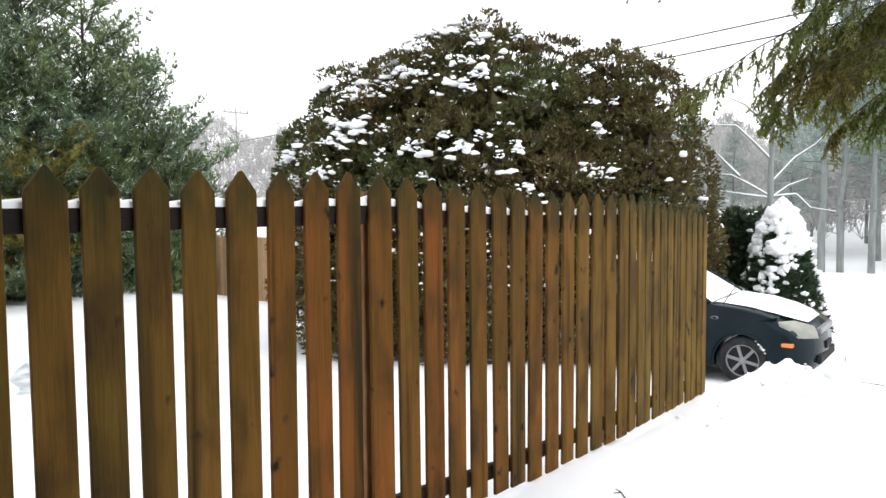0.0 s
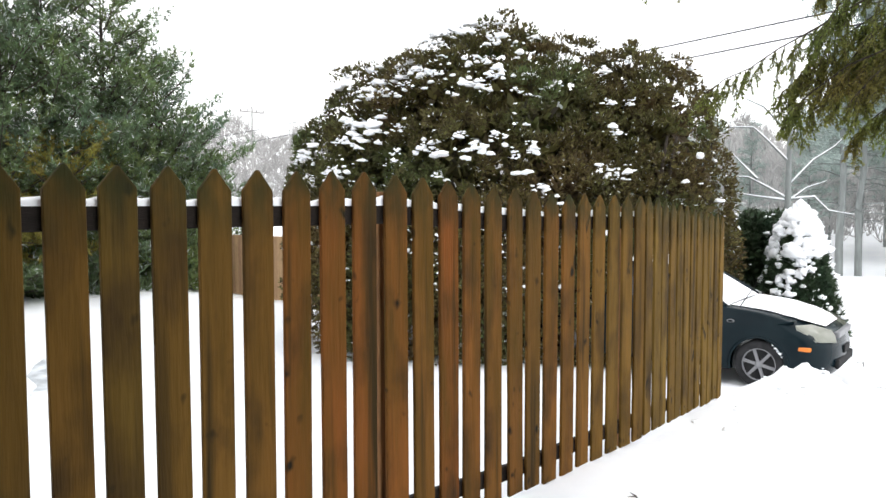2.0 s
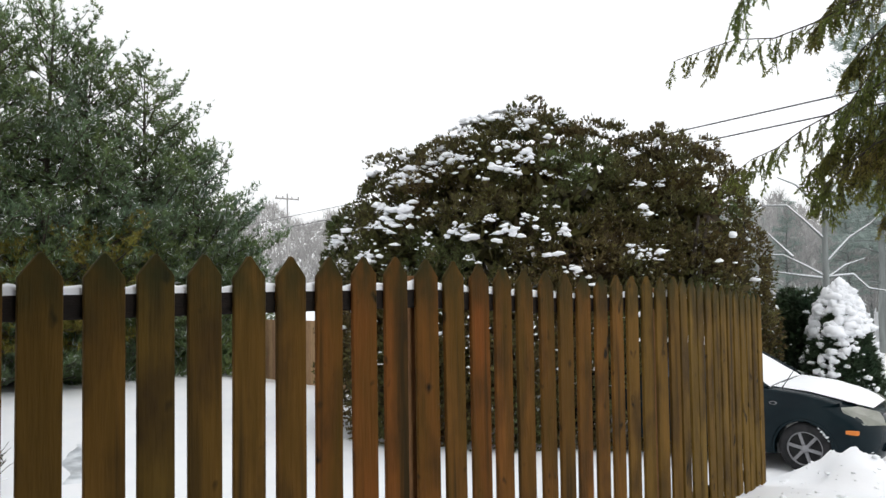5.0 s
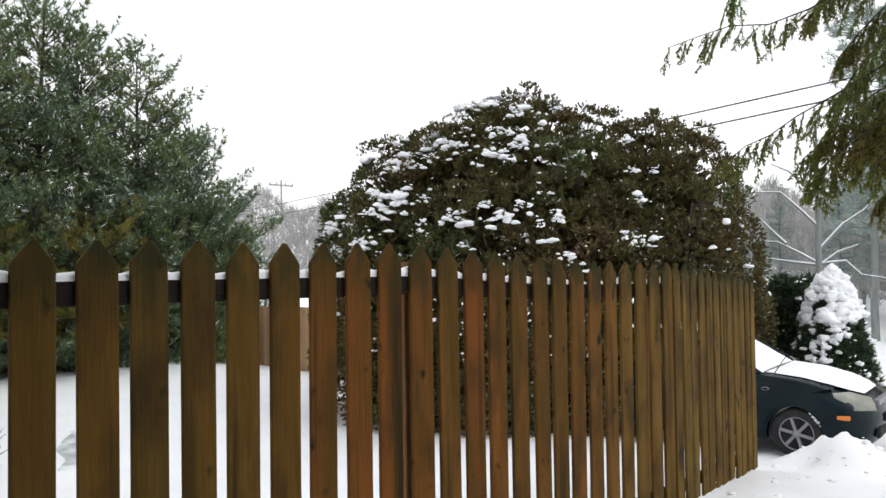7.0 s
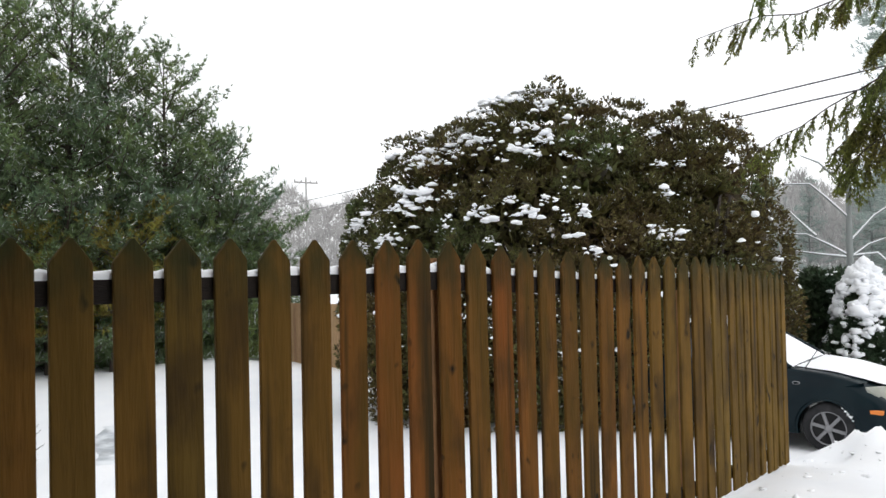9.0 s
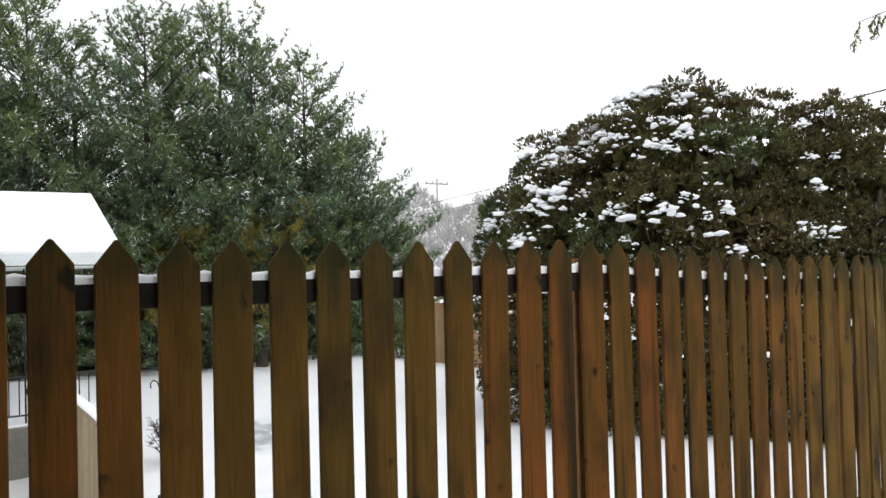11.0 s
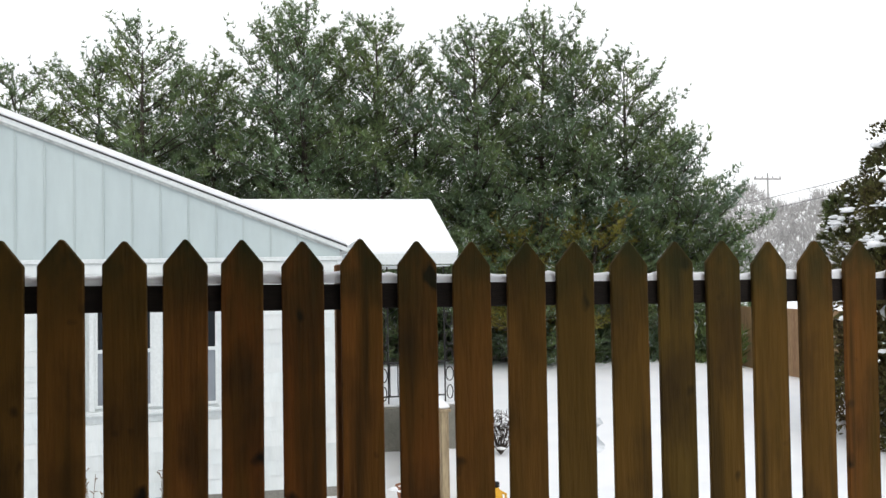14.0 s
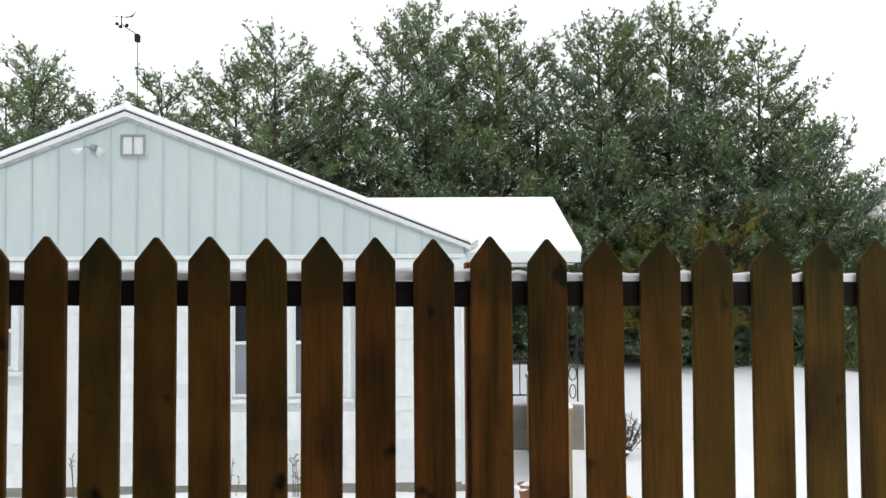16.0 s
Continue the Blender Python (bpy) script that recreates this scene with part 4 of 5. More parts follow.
def snow_sheet(profile, widths, thick, seed, ny=15):
    """Snow lying over a profile of (x, z): a closed sheet, uneven and thinning to its edges."""
    vs, fs = [], []
    xs = np.interp(np.linspace(0, len(profile) - 1, 30), range(len(profile)), [p[0] for p in profile])
    zs = np.interp(np.linspace(0, len(profile) - 1, 30), range(len(profile)), [p[1] for p in profile])
    ws = np.interp(np.linspace(0, len(profile) - 1, 30), range(len(profile)), widths)
    for i in range(30):
        for j in range(ny):
            u = j / (ny - 1) * 2 - 1
            e = min(1, 4 * (1 - abs(u))) * min(1, i / 3, (29 - i) / 3)
            h = thick * e * (1 + 0.5 * noise.noise((xs[i] * 4, u * 4, seed))) - 0.012
            w = ws[i] * (1 + 0.04 * noise.noise((xs[i] * 5, u, seed + 3)))
            vs.append((xs[i], u * w, zs[i] + h))
    for i in range(29):
        for j in range(ny - 1):
            q = i * ny + j
            fs.append((q, q + 1, q + ny + 1, q + ny))
    return mesh_from("snow_sheet", vs, fs, SNOW, True)


part("bonnet_snow", snow_sheet([(0.7, 0.835), (0.58, 0.885), (0.36, 0.955), (0.0, 1.03), (-0.4, 1.065)], [0.4, 0.55, 0.66, 0.7, 0.72], 0.024, 1), SNOW, car, "snow on the bonnet")
part("windscreen_snow", snow_sheet([(-0.42, 1.05), (-0.8, 1.28), (-1.2, 1.515)], [0.74, 0.66, 0.58], 0.04, 5), SNOW, car, "snow on the windscreen")
part("roof_snow", snow_sheet([(-1.15, 1.5), (-1.6, 1.545), (-2.2, 1.54), (-2.9, 1.51)], [0.57, 0.57, 0.57, 0.55], 0.09, 9), SNOW, car, "snow on the roof")
swung(car)


# ---- conical spruce under snow, and a low hedge ----
erng = np.random.default_rng(31)
SX, SY, SZ = 13.68, 1.64, -0.86
spruce = thing("dwarf_spruce", "small cone-shaped dark green spruce heavily capped with snow", "spruce")
n = 5200
h = erng.uniform(0, 1, n) ** 0.75
a = erng.uniform(0, 2 * math.pi, n)
rad = 0.9 * np.sqrt(np.clip(1 - h, 0, 1)) * (0.92 - 0.22 * h) * erng.uniform(0.75, 1, n)
pts = np.stack([SX + rad * np.cos(a), SY + rad * np.sin(a), SZ + 0.05 + h * 2.2], 1)
ways = np.stack([np.cos(a), np.sin(a), np.full(n, 0.5)], 1)
v, f = sprays(pts, ways, 7, 0.11, 0.03, erng, 0.6)
SPRUCE = material("spruce_needles", (0.03, 0.06, 0.028), 0.7, vary=(0.05, 0.075, 0.03), scale=2, island=0.4)
part("foliage", mesh_from("foliage", v, f, SPRUCE), SPRUCE, spruce)
v, f = tube([(SX, SY, SZ - 0.2), (SX, SY, SZ + 2.0)], [0.06, 0.02], 8)
part("trunk", mesh_from("trunk", v, f, BARK, True), BARK, spruce)
n = 1500
h = erng.uniform(0.02, 1, n)
a = erng.uniform(0, 2 * math.pi, n)
keep = erng.uniform(0, 1, n) < np.clip(-0.08 + 0.85 * h + 0.55 * np.sin(a * 5 + h * 14) * np.sin(h * 21 + a * 2), 0, 1)
h, a = h[keep], a[keep]
rad = 0.9 * np.sqrt(np.clip(1 - h, 0, 1)) * (0.94 - 0.22 * h)
pts = np.stack([SX + rad * np.cos(a), SY + rad * np.sin(a), SZ + 0.08 + h * 2.2], 1)
v, f = lumps(pts, np.where(h > 0.66, 0.09, erng.uniform(0.02, 0.075, len(h))), erng, 1.0)
tagged(part("snow_cap", mesh_from("snow_cap", v, f, SNOW, True), SNOW, spruce), "thick clumped snow", kind="stuff")

hedge = thing("hedge", "dark green evergreen hedge flecked with snow behind the car", "hedge")
n = 6500
hp = np.stack([erng.uniform(-1.5, 1.0, n), erng.uniform(-0.6, 0.6, n), erng.uniform(0, 1, n)], 1)
top = 2.15 + 0.1 * np.sin(hp[:, 0] * 5) + 0.08 * np.sin(hp[:, 0] * 11 + 1)
r = Matrix.Rotation(math.atan2(-0.93, 0.35), 3, "Z")
rm = np.array(r)
pts = np.stack([hp[:, 0], hp[:, 1], np.zeros(n)], 1) @ rm.T + np.array([14.5, 2.85, -0.9])
pts[:, 2] += top * hp[:, 2] ** 0.7
v, f = sprays(pts, erng.normal(size=(n, 3)) + np.array([-0.6, -0.3, 0.4]), 8, 0.15, 0.04, erng, 0.7)
part("foliage", mesh_from("foliage", v, f, SPRUCE), SPRUCE, hedge)
sel = erng.choice(n, 130)
v, f = lumps(pts[sel] + np.array([-0.1, 0, 0.05]), erng.uniform(0.015, 0.05, 130), erng)
part("snow_flecks", mesh_from("snow_flecks", v, f, SNOW, True), SNOW, hedge)
swung(spruce, hedge)


# ---- hemlock boughs hanging close by ----
hem = thing("hemlock_tree", "hemlock tree with drooping yellow-green boughs hanging beside the fence", "tree")
hrng = np.random.default_rng(77)
hr = random.Random(77)
BOUGHS = [((4.15, -1.75, 3.1), (4.0, -1.51, 3.02), (4.0, -1.32, 2.96), (4.0, -1.12, 2.93), (4.0, -0.92, 2.97), (4.0, -0.78, 2.96), (4.0, -0.54, 2.93)),
          ((4.2, -1.95, 2.76), (4.0, -1.67, 2.62), (4.0, -1.44, 2.51), (4.0, -1.25, 2.43), (4.0, -1.11, 2.35), (4.0, -0.98, 2.31), (4.0, -0.84, 2.22)),
          ((4.2, -1.45, 3.5), (4.0, -1.1, 3.32), (4.0, -0.98, 3.22), (4.0, -0.9, 3.1))]
for y0, z0, y1, z1, dx in ((-2.0, 3.35, -1.3, 2.98, 0.0), (-2.1, 3.1, -1.38, 2.72, 0.1), (-2.15, 2.95, -1.42, 2.45, -0.1), (-2.2, 2.7, -1.5, 2.3, 0.05), (-2.2, 2.55, -1.42, 2.2, 0.2),
                           (-2.3, 2.5, -1.6, 2.12, -0.15), (-2.2, 3.3, -1.55, 2.9, 0.3), (-2.3, 2.9, -1.65, 2.55, 0.3), (-2.4, 2.4, -1.75, 2.05, 0.1), (-2.1, 3.5, -1.45, 3.15, -0.1), (-2.0, 2.5, -1.18, 2.24, 0.15), (-2.0, 2.38, -1.28, 2.1, -0.05), (-2.1, 2.62, -1.32, 2.36, 0.1), (-2.2, 2.3, -1.5, 1.98, 0.25)):
    BOUGHS.append(tuple((4.1 + dx, y0 + (y1 - y0) * u, z0 + (z1 - z0) * u ** 1.7 + 0.06 * math.sin(3.1 * u)) for u in (0, 0.3, 0.6, 0.85, 1)))
trunk_at = Vector((5.2, -3.6, -0.1))
v, f = tube([trunk_at + Vector((0, 0, z)) for z in (-0.3, 0.5, 2.5, 5, 9)], [0.3, 0.24, 0.2, 0.15, 0.05], 12)
part("trunk", mesh_from("trunk", v, f, BARK, True), BARK, hem)
hb, hw, twigs = [], [], []


def frond(p, d, ln, depth):
    """A drooping twig with alternate side twigs, leafed along its length."""
    mid, end = p + d * ln * 0.5, p + d * ln + Vector((0, 0, -0.18 * ln))
    twigs.append(tube([p, mid, end], [0.0024, 0.0017, 0.0008], 3))
    count = int(ln * 75) + 3
    side = d.cross(Vector((hr.uniform(-1, 1), hr.uniform(-1, 1), 0.3)))
    side = side.normalized() if side.length > 0.05 else Vector((1, 0, 0))
    for k in range(count):
        q = (k + 0.5) / count
        g = p.lerp(mid, q * 2) if q < 0.5 else mid.lerp(end, q * 2 - 1)
        for sgn in (-1, 1):
            hb.append(g[:])
            hw.append((side * sgn * hr.uniform(0.4, 0.9) + d * 0.8 + Vector((0, 0, -0.2)))[:])
    if depth:
        m = int(ln * 22) + 2
        for k in range(m):
            q = 0.12 + 0.8 * (k + hr.random()) / m
            g = p.lerp(end, q)
            way = (d * 0.75 + side * (1 if k % 2 else -1) * hr.uniform(0.4, 0.8) + Vector((hr.uniform(-0.3, 0.3), hr.uniform(-0.3, 0.3), -0.25))).normalized()
            frond(g, way, ln * hr.uniform(0.22, 0.45) * (1.1 - 0.5 * q), depth - 1)


for n_b, b in enumerate(BOUGHS):
    ps = [Vector(p) for p in b]
    chain = [Vector((trunk_at.x, trunk_at.y, ps[0].z - 0.1))] + ps
    v, f = tube(chain, [0.012] + [0.0042 * (1 - 0.85 * i / len(ps)) + 0.0008 for i in range(len(ps))], 6)
    part("bough", mesh_from("bough", v, f, BARK, True), BARK, hem)
    total = sum((q - p).length for p, q in zip(ps, ps[1:]))
    m = int(total * (24 if n_b < 3 else 58))
    for i in range(m):
        u = (i + hr.random()) / m * (len(ps) - 1)
        j = min(int(u), len(ps) - 2)
        p = ps[j].lerp(ps[j + 1], u - j)
        along = (ps[j + 1] - ps[j]).normalized()
        thin = 1 - 0.6 * u / (len(ps) - 1)
        ln = hr.uniform(0.08, 0.27) * (0.35 + 0.75 * thin)
        frond(p, (along * hr.uniform(0.2, 0.9) + Vector((hr.uniform(-0.45, 0.45), hr.uniform(-0.45, 0.45), hr.uniform(-1.3, -0.5)))).normalized(), ln, 1)
hb, hw = np.array(hb), np.array(hw)
v, f = sprays(hb, hw, 2, 0.02, 0.0062, hrng, 0.45, 0.0, 0.15)
part("foliage", mesh_from("foliage", v, f, HEMLOCK), HEMLOCK, hem)
v, f = join_tubes(twigs)
part("twig_work", mesh_from("twig_work", v, f, BARK, True), BARK, hem)


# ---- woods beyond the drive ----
# pale bark and needle colours carry the haze of distance
HAZY_BARK = material("hazed_bark", (0.15, 0.16, 0.155), 0.9, vary=(0.24, 0.26, 0.25), scale=3, stretch=(3, 3, 0.5), island=0.25)
HAZY_PINE = material("hazed_pine", (0.3, 0.37, 0.33), 0.8, vary=(0.42, 0.48, 0.45), scale=0.2, island=0.3, translucent=0.3)


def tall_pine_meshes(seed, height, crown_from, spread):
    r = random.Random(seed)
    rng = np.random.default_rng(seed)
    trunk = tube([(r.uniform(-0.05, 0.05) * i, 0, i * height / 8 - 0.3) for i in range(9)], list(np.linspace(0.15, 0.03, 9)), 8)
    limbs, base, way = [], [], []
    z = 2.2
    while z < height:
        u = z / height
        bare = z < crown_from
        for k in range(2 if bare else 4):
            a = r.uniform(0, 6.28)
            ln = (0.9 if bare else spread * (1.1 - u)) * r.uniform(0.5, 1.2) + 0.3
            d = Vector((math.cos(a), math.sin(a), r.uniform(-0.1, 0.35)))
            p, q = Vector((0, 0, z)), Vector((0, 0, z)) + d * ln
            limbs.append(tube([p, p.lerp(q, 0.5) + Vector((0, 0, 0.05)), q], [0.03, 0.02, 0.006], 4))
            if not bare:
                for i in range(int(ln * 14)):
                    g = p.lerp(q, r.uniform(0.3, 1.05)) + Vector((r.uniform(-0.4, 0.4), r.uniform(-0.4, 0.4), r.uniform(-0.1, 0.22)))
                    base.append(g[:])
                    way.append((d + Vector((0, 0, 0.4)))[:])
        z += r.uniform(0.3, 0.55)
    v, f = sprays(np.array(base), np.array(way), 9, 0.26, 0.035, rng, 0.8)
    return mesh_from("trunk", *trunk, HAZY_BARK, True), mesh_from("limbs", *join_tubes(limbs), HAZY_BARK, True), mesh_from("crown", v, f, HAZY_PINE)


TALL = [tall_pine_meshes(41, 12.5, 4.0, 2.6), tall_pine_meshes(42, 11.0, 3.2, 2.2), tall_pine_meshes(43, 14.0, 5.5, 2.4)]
wr = random.Random(9)
SPOTS = [(25.9, 4.3, 2), (26.1, 3.8, 0), (26.3, 2.98, 2), (27.5, 2.2, 1), (29, 6.2, 1), (30, 8.6, 0), (32, 10.8, 1), (31, 5.0, 2), (34, 8.0, 2), (36, 12.5, 0), (33, 3.0, 0), (37, 5.5, 1), (40, 9, 2), (38, 15, 1), (42, 13, 0), (29, -0.5, 2), (34, -1.0, 1), (45, 7, 0), (44, 3, 2), (28.5, 1.0, 0), (50, 12, 1), (48, 18, 2), (54, 6, 0), (30, 3.6, 1), (31.5, 2.2, 2), (33, 6.6, 0), (35.5, 4.2, 1), (36.5, 2.0, 2), (39, 4.0, 0), (41, 6.0, 1), (39.5, 1.0, 2), (43, 9.5, 0), (46, 5.2, 1), (47, 1.5, 2), (52, 3.5, 0)]
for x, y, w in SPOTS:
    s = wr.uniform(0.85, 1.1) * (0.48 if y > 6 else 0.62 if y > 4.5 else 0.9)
    t = thing("forest_pine", "tall slender pine, grey-green with haze put into its colour, in the woods beyond the drive", "tree", "woods beyond the drive",
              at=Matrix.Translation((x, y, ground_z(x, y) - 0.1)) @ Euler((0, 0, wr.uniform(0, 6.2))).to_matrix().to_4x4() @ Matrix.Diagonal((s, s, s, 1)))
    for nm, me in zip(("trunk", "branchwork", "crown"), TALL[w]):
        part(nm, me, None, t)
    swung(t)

# bare tree with snow along its limbs
bare = thing("bare_tree", "leafless grey tree with lines of snow along its limbs", "tree")
ORG = Vector((17.9, 3.23, ground_z(17.9, 3.23)))
SIDE = Vector((0.34, -0.94, 0))
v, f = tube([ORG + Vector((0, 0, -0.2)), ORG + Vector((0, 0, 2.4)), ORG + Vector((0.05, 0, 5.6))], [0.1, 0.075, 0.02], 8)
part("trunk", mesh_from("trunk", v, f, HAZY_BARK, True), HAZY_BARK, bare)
BARE_LIMBS = (((0, 2.45), (-0.35, 2.7), (-0.8, 2.95), (-1.35, 2.98)), ((0, 2.42), (-0.5, 2.5), (-1.1, 2.6)), ((-0.02, 3.3), (-0.4, 3.75), (-0.7, 4.05), (-1.4, 4.1)), ((0.05, 2.8), (0.45, 3.3), (0.9, 3.6), (1.3, 4.0)),
         ((0.03, 2.42), (0.35, 2.7), (0.75, 2.85)), ((0.03, 2.45), (0.5, 2.5), (0.8, 2.2), (1.35, 2.12)), ((-0.6, 2.9), (-0.9, 3.2), (-1.2, 3.5)), ((0, 3.9), (-0.5, 4.5), (-0.9, 4.7)), ((0.02, 4.2), (0.5, 4.9), (0.8, 5.4)))
for lm in BARE_LIMBS:
    ps = [ORG + SIDE * a + Vector((0.12 * math.sin(a * 3), 0, b)) for a, b in lm]
    rr = list(np.linspace(0.026, 0.008, len(ps)))
    v, f = tube(ps, rr, 6)
    limb = part("limb", mesh_from("limb", v, f, HAZY_BARK, True), HAZY_BARK, bare)
    v, f = tube([p + Vector((0, 0, q + 0.006)) for p, q in zip(ps, rr)], [q * 0.9 for q in rr], 6)
    part("limb_snow", mesh_from("limb_snow", v, f, SNOW, True), SNOW, limb)
swung(bare)

# distant wooded hill, its haze put into the pale colour
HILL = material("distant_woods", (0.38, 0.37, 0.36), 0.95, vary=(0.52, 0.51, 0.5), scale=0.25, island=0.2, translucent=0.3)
drng = np.random.default_rng(3)
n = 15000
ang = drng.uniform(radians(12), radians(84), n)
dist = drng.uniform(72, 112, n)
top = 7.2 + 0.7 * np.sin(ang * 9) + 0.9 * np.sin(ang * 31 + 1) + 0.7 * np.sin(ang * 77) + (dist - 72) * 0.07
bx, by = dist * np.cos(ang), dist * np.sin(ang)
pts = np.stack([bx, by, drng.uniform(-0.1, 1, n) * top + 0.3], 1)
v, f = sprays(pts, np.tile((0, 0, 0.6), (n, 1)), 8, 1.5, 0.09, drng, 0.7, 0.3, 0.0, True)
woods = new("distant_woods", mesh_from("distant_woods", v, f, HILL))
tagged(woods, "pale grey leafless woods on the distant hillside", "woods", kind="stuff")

# brushwood in the hill's pale colour, haze included
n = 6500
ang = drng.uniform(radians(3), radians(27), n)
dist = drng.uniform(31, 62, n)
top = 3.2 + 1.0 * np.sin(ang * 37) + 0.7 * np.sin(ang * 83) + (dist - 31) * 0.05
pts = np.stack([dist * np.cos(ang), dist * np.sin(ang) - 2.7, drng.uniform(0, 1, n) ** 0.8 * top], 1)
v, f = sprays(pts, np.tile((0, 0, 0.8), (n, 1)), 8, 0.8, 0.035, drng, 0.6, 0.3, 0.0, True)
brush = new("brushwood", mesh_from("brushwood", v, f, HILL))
tagged(brush, "brushwood between the forest trees, pale with haze put into its colour", "brushwood", kind="stuff")

# ---- wooden board fence at the back of the yard ----
back = thing("board_fence", "tan vertical-board fence at the far edge of the yard", "fence")
p0, p1 = Vector((10.7, 15.6, -0.98)), Vector((11.0, 11.43, -0.95))
cnt = 32
for i in range(cnt):
    c = p0.lerp(p1, (i + 0.5) / cnt)
    ob = part("board", box(-0.07, 0.07, -0.01, 0.01, 0, 1.72, 0.004), TAN_WOOD, back)
    ob.matrix_basis = Matrix.Translation(c) @ Euler((0, 0, math.atan2(p1.y - p0.y, p1.x - p0.x))).to_matrix().to_4x4()
for zz_ in (0.3, 1.4):
    d = (p1 - p0)
    bm = box(0, d.length, 0.012, 0.05, zz_, zz_ + 0.09, 0.004)
    ob = part("rail", bm, TAN_WOOD, back)
    ob.matrix_basis = Matrix.Translation(p0) @ Euler((0, 0, math.atan2(d.y, d.x))).to_matrix().to_4x4()

# ---- low boarded wall running out from the porch ----
lw = thing("low_wooden_wall", "low pale boarded wall beside the porch with a snow-covered cap", "wall", at=Matrix.Translation((0.02, 0, 0.06)))
for i in range(19):
    y0 = 5.5 + i * 0.148
    for x0 in (1.2, 1.285):
        part("board", box(x0, x0 + 0.02, y0, y0 + 0.142, ground_z(1.2, y0) - 0.1, 0.17, 0.003), PALE_WOOD, lw)
part("end_post", box(1.222, 1.283, 5.48, 5.57, -0.9, 0.17, 0.004), PALE_WOOD, lw)
part("cap", box(1.18, 1.325, 5.46, 8.32, 0.1705, 0.2, 0.005), PALE_WOOD, lw)
part("cap_snow", box(1.19, 1.315, 5.47, 8.31, 0.2005, 0.25, 0.018), SNOW, lw)

# ---- small things in the yard ----
YELLOW = material("yellow_plastic", (0.75, 0.4, 0.02), 0.4, vary=(0.65, 0.34, 0.02), scale=6)
jug = thing("plastic_jug", "yellow plastic jug with a black cap standing in snow", "jug", at=Matrix.Translation((1.475, 4.06, -0.445)))
v, f = tube([(0, 0, z) for z in (0.0, 0.005, 0.02, 0.17, 0.2, 0.235, 0.25)], [0.001, 0.05, 0.056, 0.056, 0.05, 0.025, 0.024], 16)
part("body", mesh_from("body", v, f, YELLOW, True), YELLOW, jug)
v, f = tube([(0, 0, z) for z in (0.245, 0.25, 0.285, 0.29, 0.2905)], [0.02, 0.03, 0.03, 0.026, 0.001], 14)
part("cap", mesh_from("cap", v, f, BLACK, True), BLACK, jug)
v, f = tube([(0.045, 0, 0.1), (0.085, 0, 0.11), (0.085, 0, 0.18), (0.03, 0, 0.21)], [0.012] * 4, 8)
part("handle", mesh_from("handle", v, f, YELLOW, True), YELLOW, jug)
part("label_bar", box(-0.03, 0.03, -0.058, -0.0555, 0.06, 0.1), BLACK, jug)

hz = ground_z(2.35, 7.95)
hook = thing("shepherd_hook", "thin black iron garden hook", "garden hook")
v, f = tube([(2.38, 7.95, hz - 0.2), (2.38, 7.95, 0.2), (2.36, 7.95, 0.27), (2.31, 7.95, 0.3), (2.27, 7.95, 0.26), (2.275, 7.95, 0.2)], [0.008] * 6, 6)
part("rod", mesh_from("rod", v, f, IRON, True), IRON, hook)

shrub = thing("bare_shrub", "small leafless shrub with snow caught in its twigs", "shrub")
tw = []
kr = random.Random(2)
cz = ground_z(2.5, 7.9)
for i in range(46):
    a = kr.uniform(0, 6.28)
    p = Vector((2.5, 7.9, cz))
    q = p + Vector((math.cos(a) * kr.uniform(0.1, 0.3), math.sin(a) * 0.2, kr.uniform(0.3, 0.62)))
    tw.append(tube([p, q], [0.009, 0.004], 4))
    for k in range(4):
        b = p.lerp(q, kr.uniform(0.5, 1))
        tw.append(tube([b, b + Vector((kr.uniform(-0.12, 0.12), kr.uniform(-0.1, 0.1), kr.uniform(0, 0.12)))], [0.005, 0.003], 3))
v, f = join_tubes(tw)
part("twig_work", mesh_from("twig_work", v, f, BARK), BARK, shrub)
v, f = lumps([(2.5 + kr.uniform(-0.25, 0.25), 7.9 + kr.uniform(-0.15, 0.15), cz + kr.uniform(0.1, 0.5)) for i in range(24)], [kr.uniform(0.015, 0.05) for i in range(24)], erng)
tagged(part("snow", mesh_from("snow", v, f, SNOW, True), SNOW, shrub), kind="stuff")

CLAY = material("terracotta", (0.3, 0.13, 0.07), 0.85, vary=(0.22, 0.1, 0.06), scale=5)
pz = ground_z(0.85, 5.8)
pot = thing("flower_pot", "terracotta flower pot half buried in snow", "pot", at=Matrix.Translation((0.88, 5.8, pz - 0.04)) @ Matrix.Diagonal((0.7, 0.7, 0.8, 1)))
v, f = tube([(0, 0, z) for z in (0, 0.22, 0.22, 0.28, 0.28, 0.2)], [0.09, 0.13, 0.145, 0.15, 0.125, 0.12], 18)
part("pot_body", mesh_from("pot_body", v, f, CLAY, True), CLAY, pot)
v, f = lumps([(0, 0, 0.24)], [0.12], erng, 0.5)
part("snow", mesh_from("snow", v, f, SNOW, True), SNOW, pot)

# dead weeds along the house wall
wd = thing("dry_weeds", "thin dry brown weed stalks against the house wall", "weeds")
tw = []
for x0 in (-1.72, -1.66, -1.6, -0.75, -0.7, -2.45, -4.2):
    for k in range(4):
        p = Vector((x0 + kr.uniform(-0.05, 0.05), HY - 0.15, HB - 0.1))
        q = p + Vector((kr.uniform(-0.06, 0.06), kr.uniform(-0.05, 0.02), kr.uniform(0.25, 0.55)))
        tw.append(tube([p, q], [0.005, 0.003], 4))
        for e in range(4):
            b = p.lerp(q, kr.uniform(0.5, 1))
            tw.append(tube([b, b + Vector((kr.uniform(-0.05, 0.05), 0, kr.uniform(0.0, 0.06)))], [0.004, 0.006], 4))
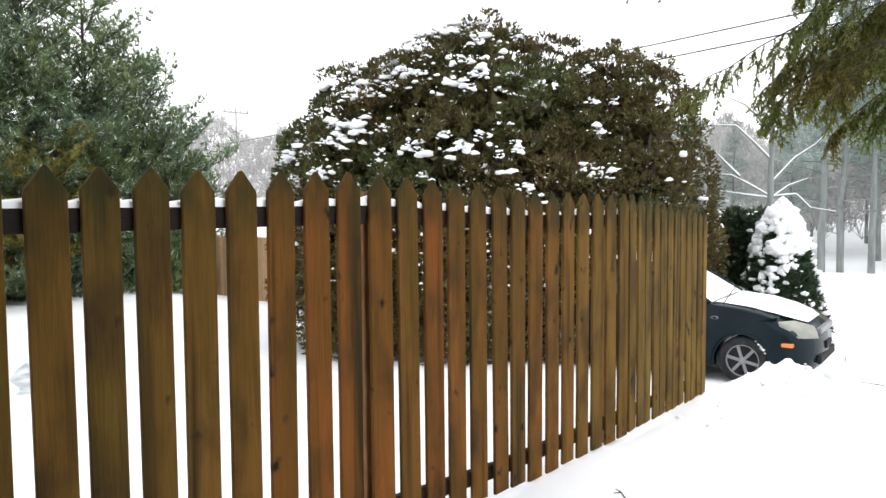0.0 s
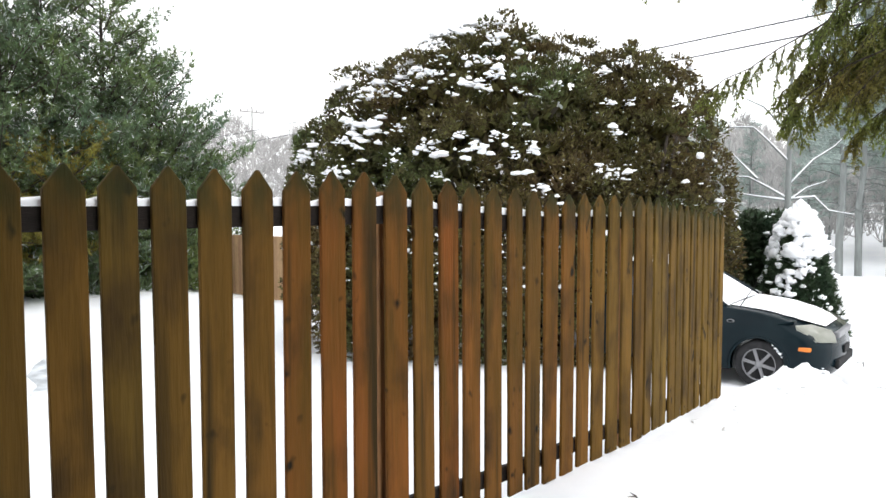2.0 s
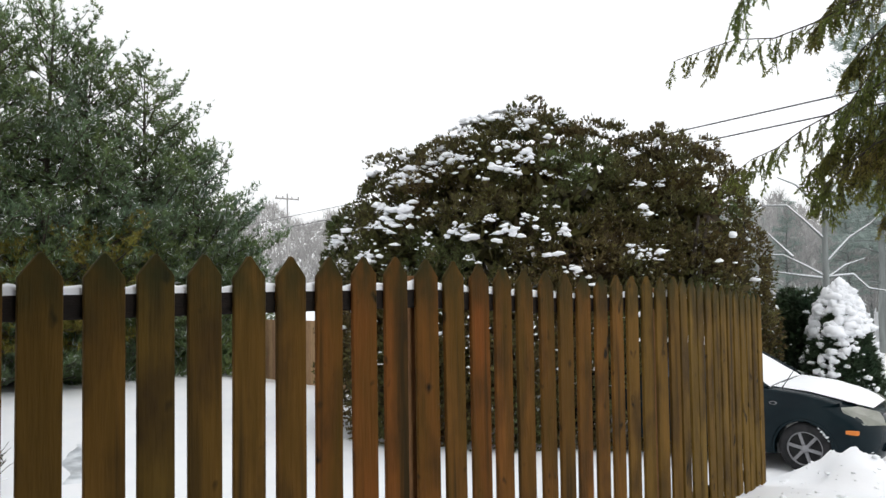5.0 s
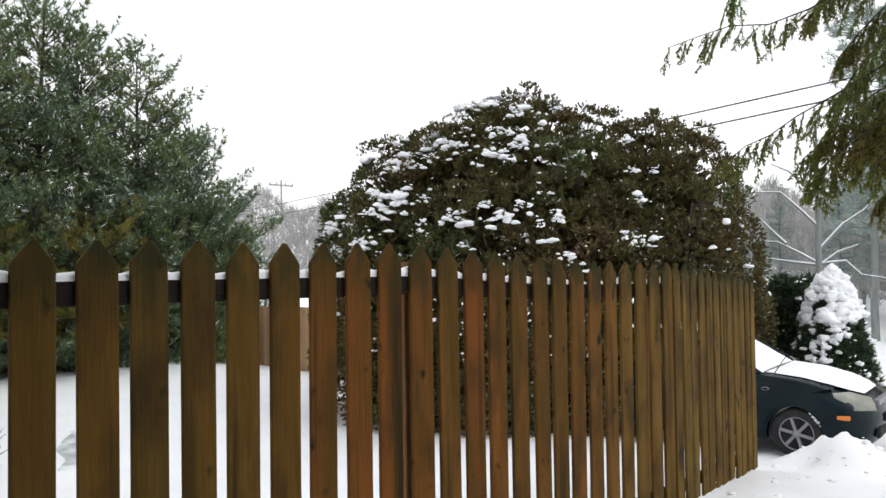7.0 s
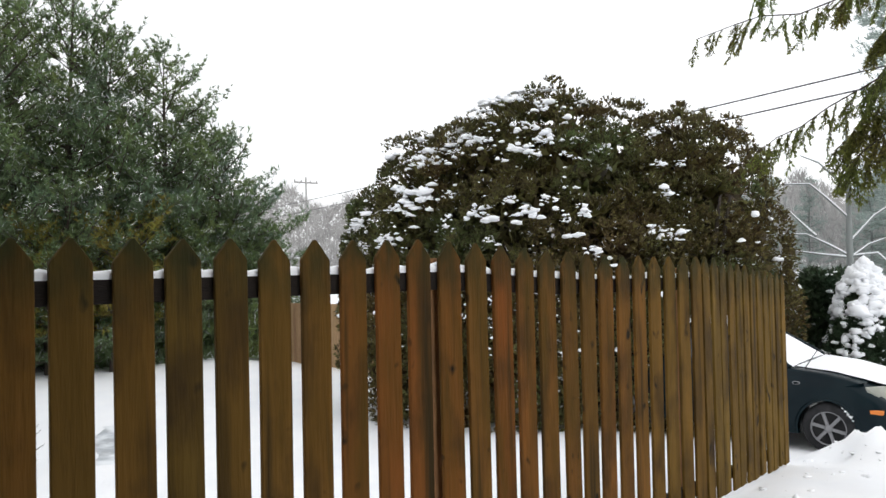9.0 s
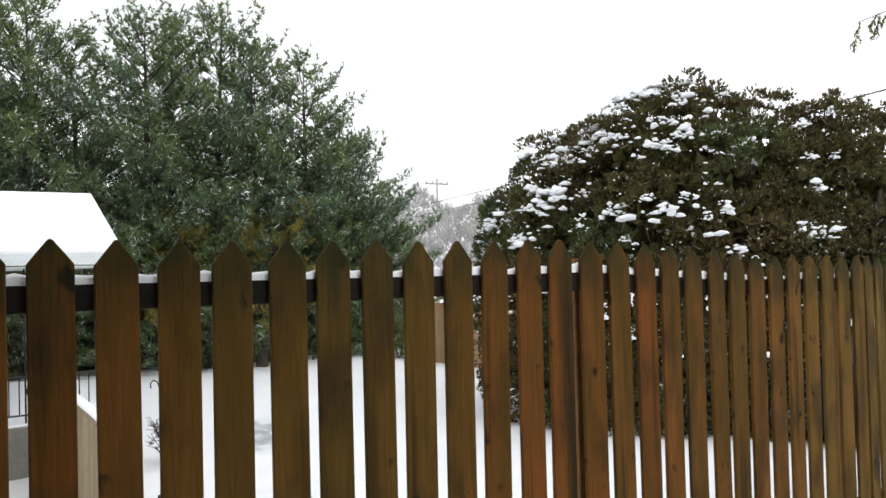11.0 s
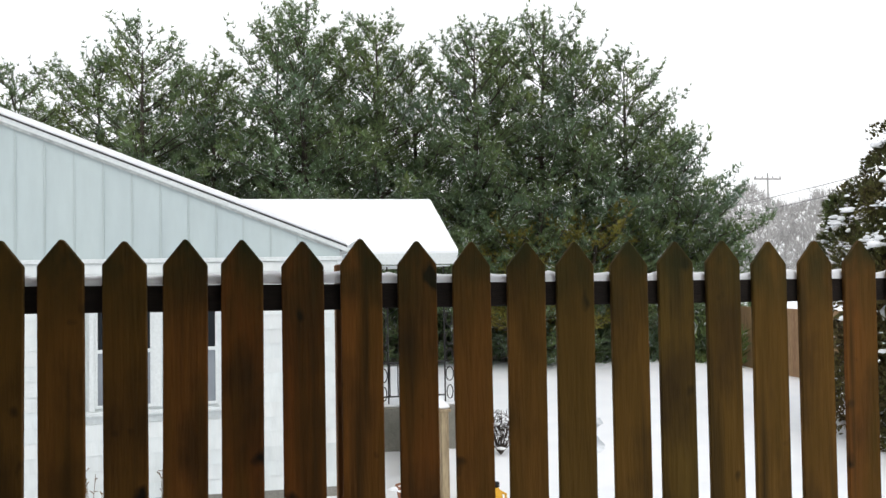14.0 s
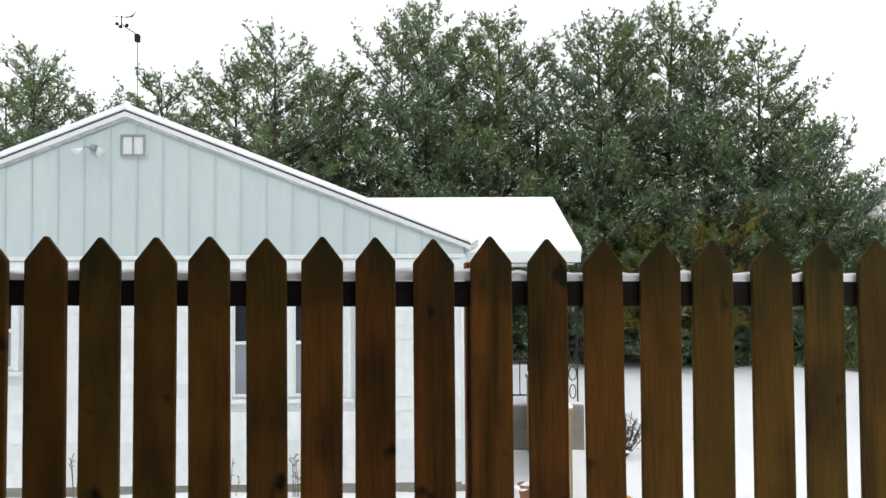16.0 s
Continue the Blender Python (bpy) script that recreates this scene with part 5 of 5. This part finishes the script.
v, f = join_tubes(tw)
WEED = material("dry_stalk", (0.2, 0.13, 0.07), 0.9, vary=(0.12, 0.08, 0.05), scale=6)
part("stalks", mesh_from("stalks", v, f, WEED), WEED, wd)

# wind vane on a mast behind the ridge
mast = thing("weather_mast", "thin mast with a wind vane and cups behind the roof", "weather station")
v, f = tube([(-5.57, 12, 1.5), (-5.57, 12, 6.12)], [0.012, 0.009], 6)
part("pole", mesh_from("pole", v, f, IRON, True), IRON, mast)
part("sensor_box", box(-5.615, -5.525, 11.95, 12.05, 6.08, 6.23, 0.015), BLACK, mast)
v, f = tube([(-5.57, 12, 6.22), (-5.7, 12, 6.3), (-5.87, 12, 6.42)], [0.01] * 3, 5)
part("arm", mesh_from("arm", v, f, IRON, True), IRON, mast)
v, f = tube([(-5.87, 12, 6.38), (-5.87, 12, 6.58)], [0.012, 0.012], 6)
part("spindle", mesh_from("spindle", v, f, BLACK, True), BLACK, mast)
part("vane", prism([(-6.0, 6.575), (-5.85, 6.56), (-5.7, 6.57), (-5.6, 6.66), (-5.66, 6.56), (-5.76, 6.545), (-6.0, 6.565)], "y", 11.995, 12.005), BLACK, mast)
for a in (0, 2.1, 4.2):
    bm = bmesh.new()
    bmesh.ops.create_icosphere(bm, subdivisions=2, radius=0.035, matrix=Matrix.Translation((-5.87 + 0.1 * math.cos(a), 12 + 0.1 * math.sin(a), 6.4)))
    part("cup", bm, BLACK, mast)

# power lines, and a far pole in the woods' haze-pale colour
CABLE = material("cable", (0.05, 0.05, 0.055), 0.7, vary=(0.07, 0.07, 0.075), scale=2)
for a, b in (((38.07, 61.65, 7.4), (21.18, 5.57, 6.4)), ((38.05, 61.65, 6.45), (21.18, 5.58, 5.95))):
    a, b = Vector(a), Vector(b)
    far_end, near_end = a + (a - b) * 0.4, b + (b - a) * 0.5
    v, f = tube([far_end.lerp(near_end, u / 12) - Vector((0, 0, 0.25 * math.sin(math.pi * u / 12))) for u in range(13)], [0.022] * 13, 5)
    w = new("power_line", mesh_from("power_line", v, f, CABLE, True))
    tagged(w, "black overhead power cable sagging across the yard", "power line", "overhead cables")
up = thing("utility_pole", "distant utility pole with a crossarm, haze put into its pale colour", "utility pole", at=Matrix.Translation((40.1, 59.3, 1.1)))
v, f = tube([(0, 0, -0.5), (0, 0, 8.9)], [0.12, 0.08], 8)
part("pole", mesh_from("pole", v, f, HILL, True), HILL, up)
part("crossarm", box(-1.3, 1.3, -0.06, 0.06, 8.3, 8.45, 0.02), HILL, up)
for x in (-1.2, -0.5, 0.5, 1.2):
    part("insulator", box(x - 0.05, x + 0.05, -0.05, 0.05, 8.451, 8.65, 0.02), HILL, up)

# twigs fallen on the snow
for tx, ty, ln, turn in ((3.95, -0.55, 0.16, 0.9), (11.2, -0.4, 0.5, 1.4), (12.6, 0.6, 0.4, 0.3), (9.4, -0.5, 0.35, 1.1)):
    tz = ground_z(tx, ty) + 0.012
    c, sn = math.cos(turn) * ln, math.sin(turn) * ln
    v, f = join_tubes([tube([(tx, ty, tz), (tx + c * 0.5, ty + sn * 0.5, tz + 0.015), (tx + c, ty + sn, tz + 0.003)], [0.006, 0.005, 0.002], 5),
                       tube([(tx + c * 0.5, ty + sn * 0.5, tz + 0.012), (tx + c * 0.6 - sn * 0.25, ty + sn * 0.6 + c * 0.25, tz + 0.005)], [0.004, 0.002], 4)])
    tagged(new("twig", mesh_from("twig", v, f, BARK, True)), "small brown twig fallen on the snow", "twig", "twigs on the snow")

# unseen wall at the back of the viewer, added to shade the fence
BLOCKER = material("blocker_brown", (0.11, 0.085, 0.06), 0.8, vary=(0.08, 0.065, 0.045), scale=2, grain=0.3)
wall_south = part("wall_south", box(-14, 1.3, -6.5, -3.9, -0.4, 4.2), BLOCKER)
tagged(wall_south, "unseen plain brown wall added to shade the fence", "wall", kind="structure")
# unseen overhead slab, added to keep sky light off the near pickets
shade_slab = part("ceiling", box(-14, 1.2, -3.895, -0.55, 2.65, 2.8), BLOCKER)
tagged(shade_slab, "unseen plain brown slab added over the viewing place to shade the fence", "ceiling", kind="structure")
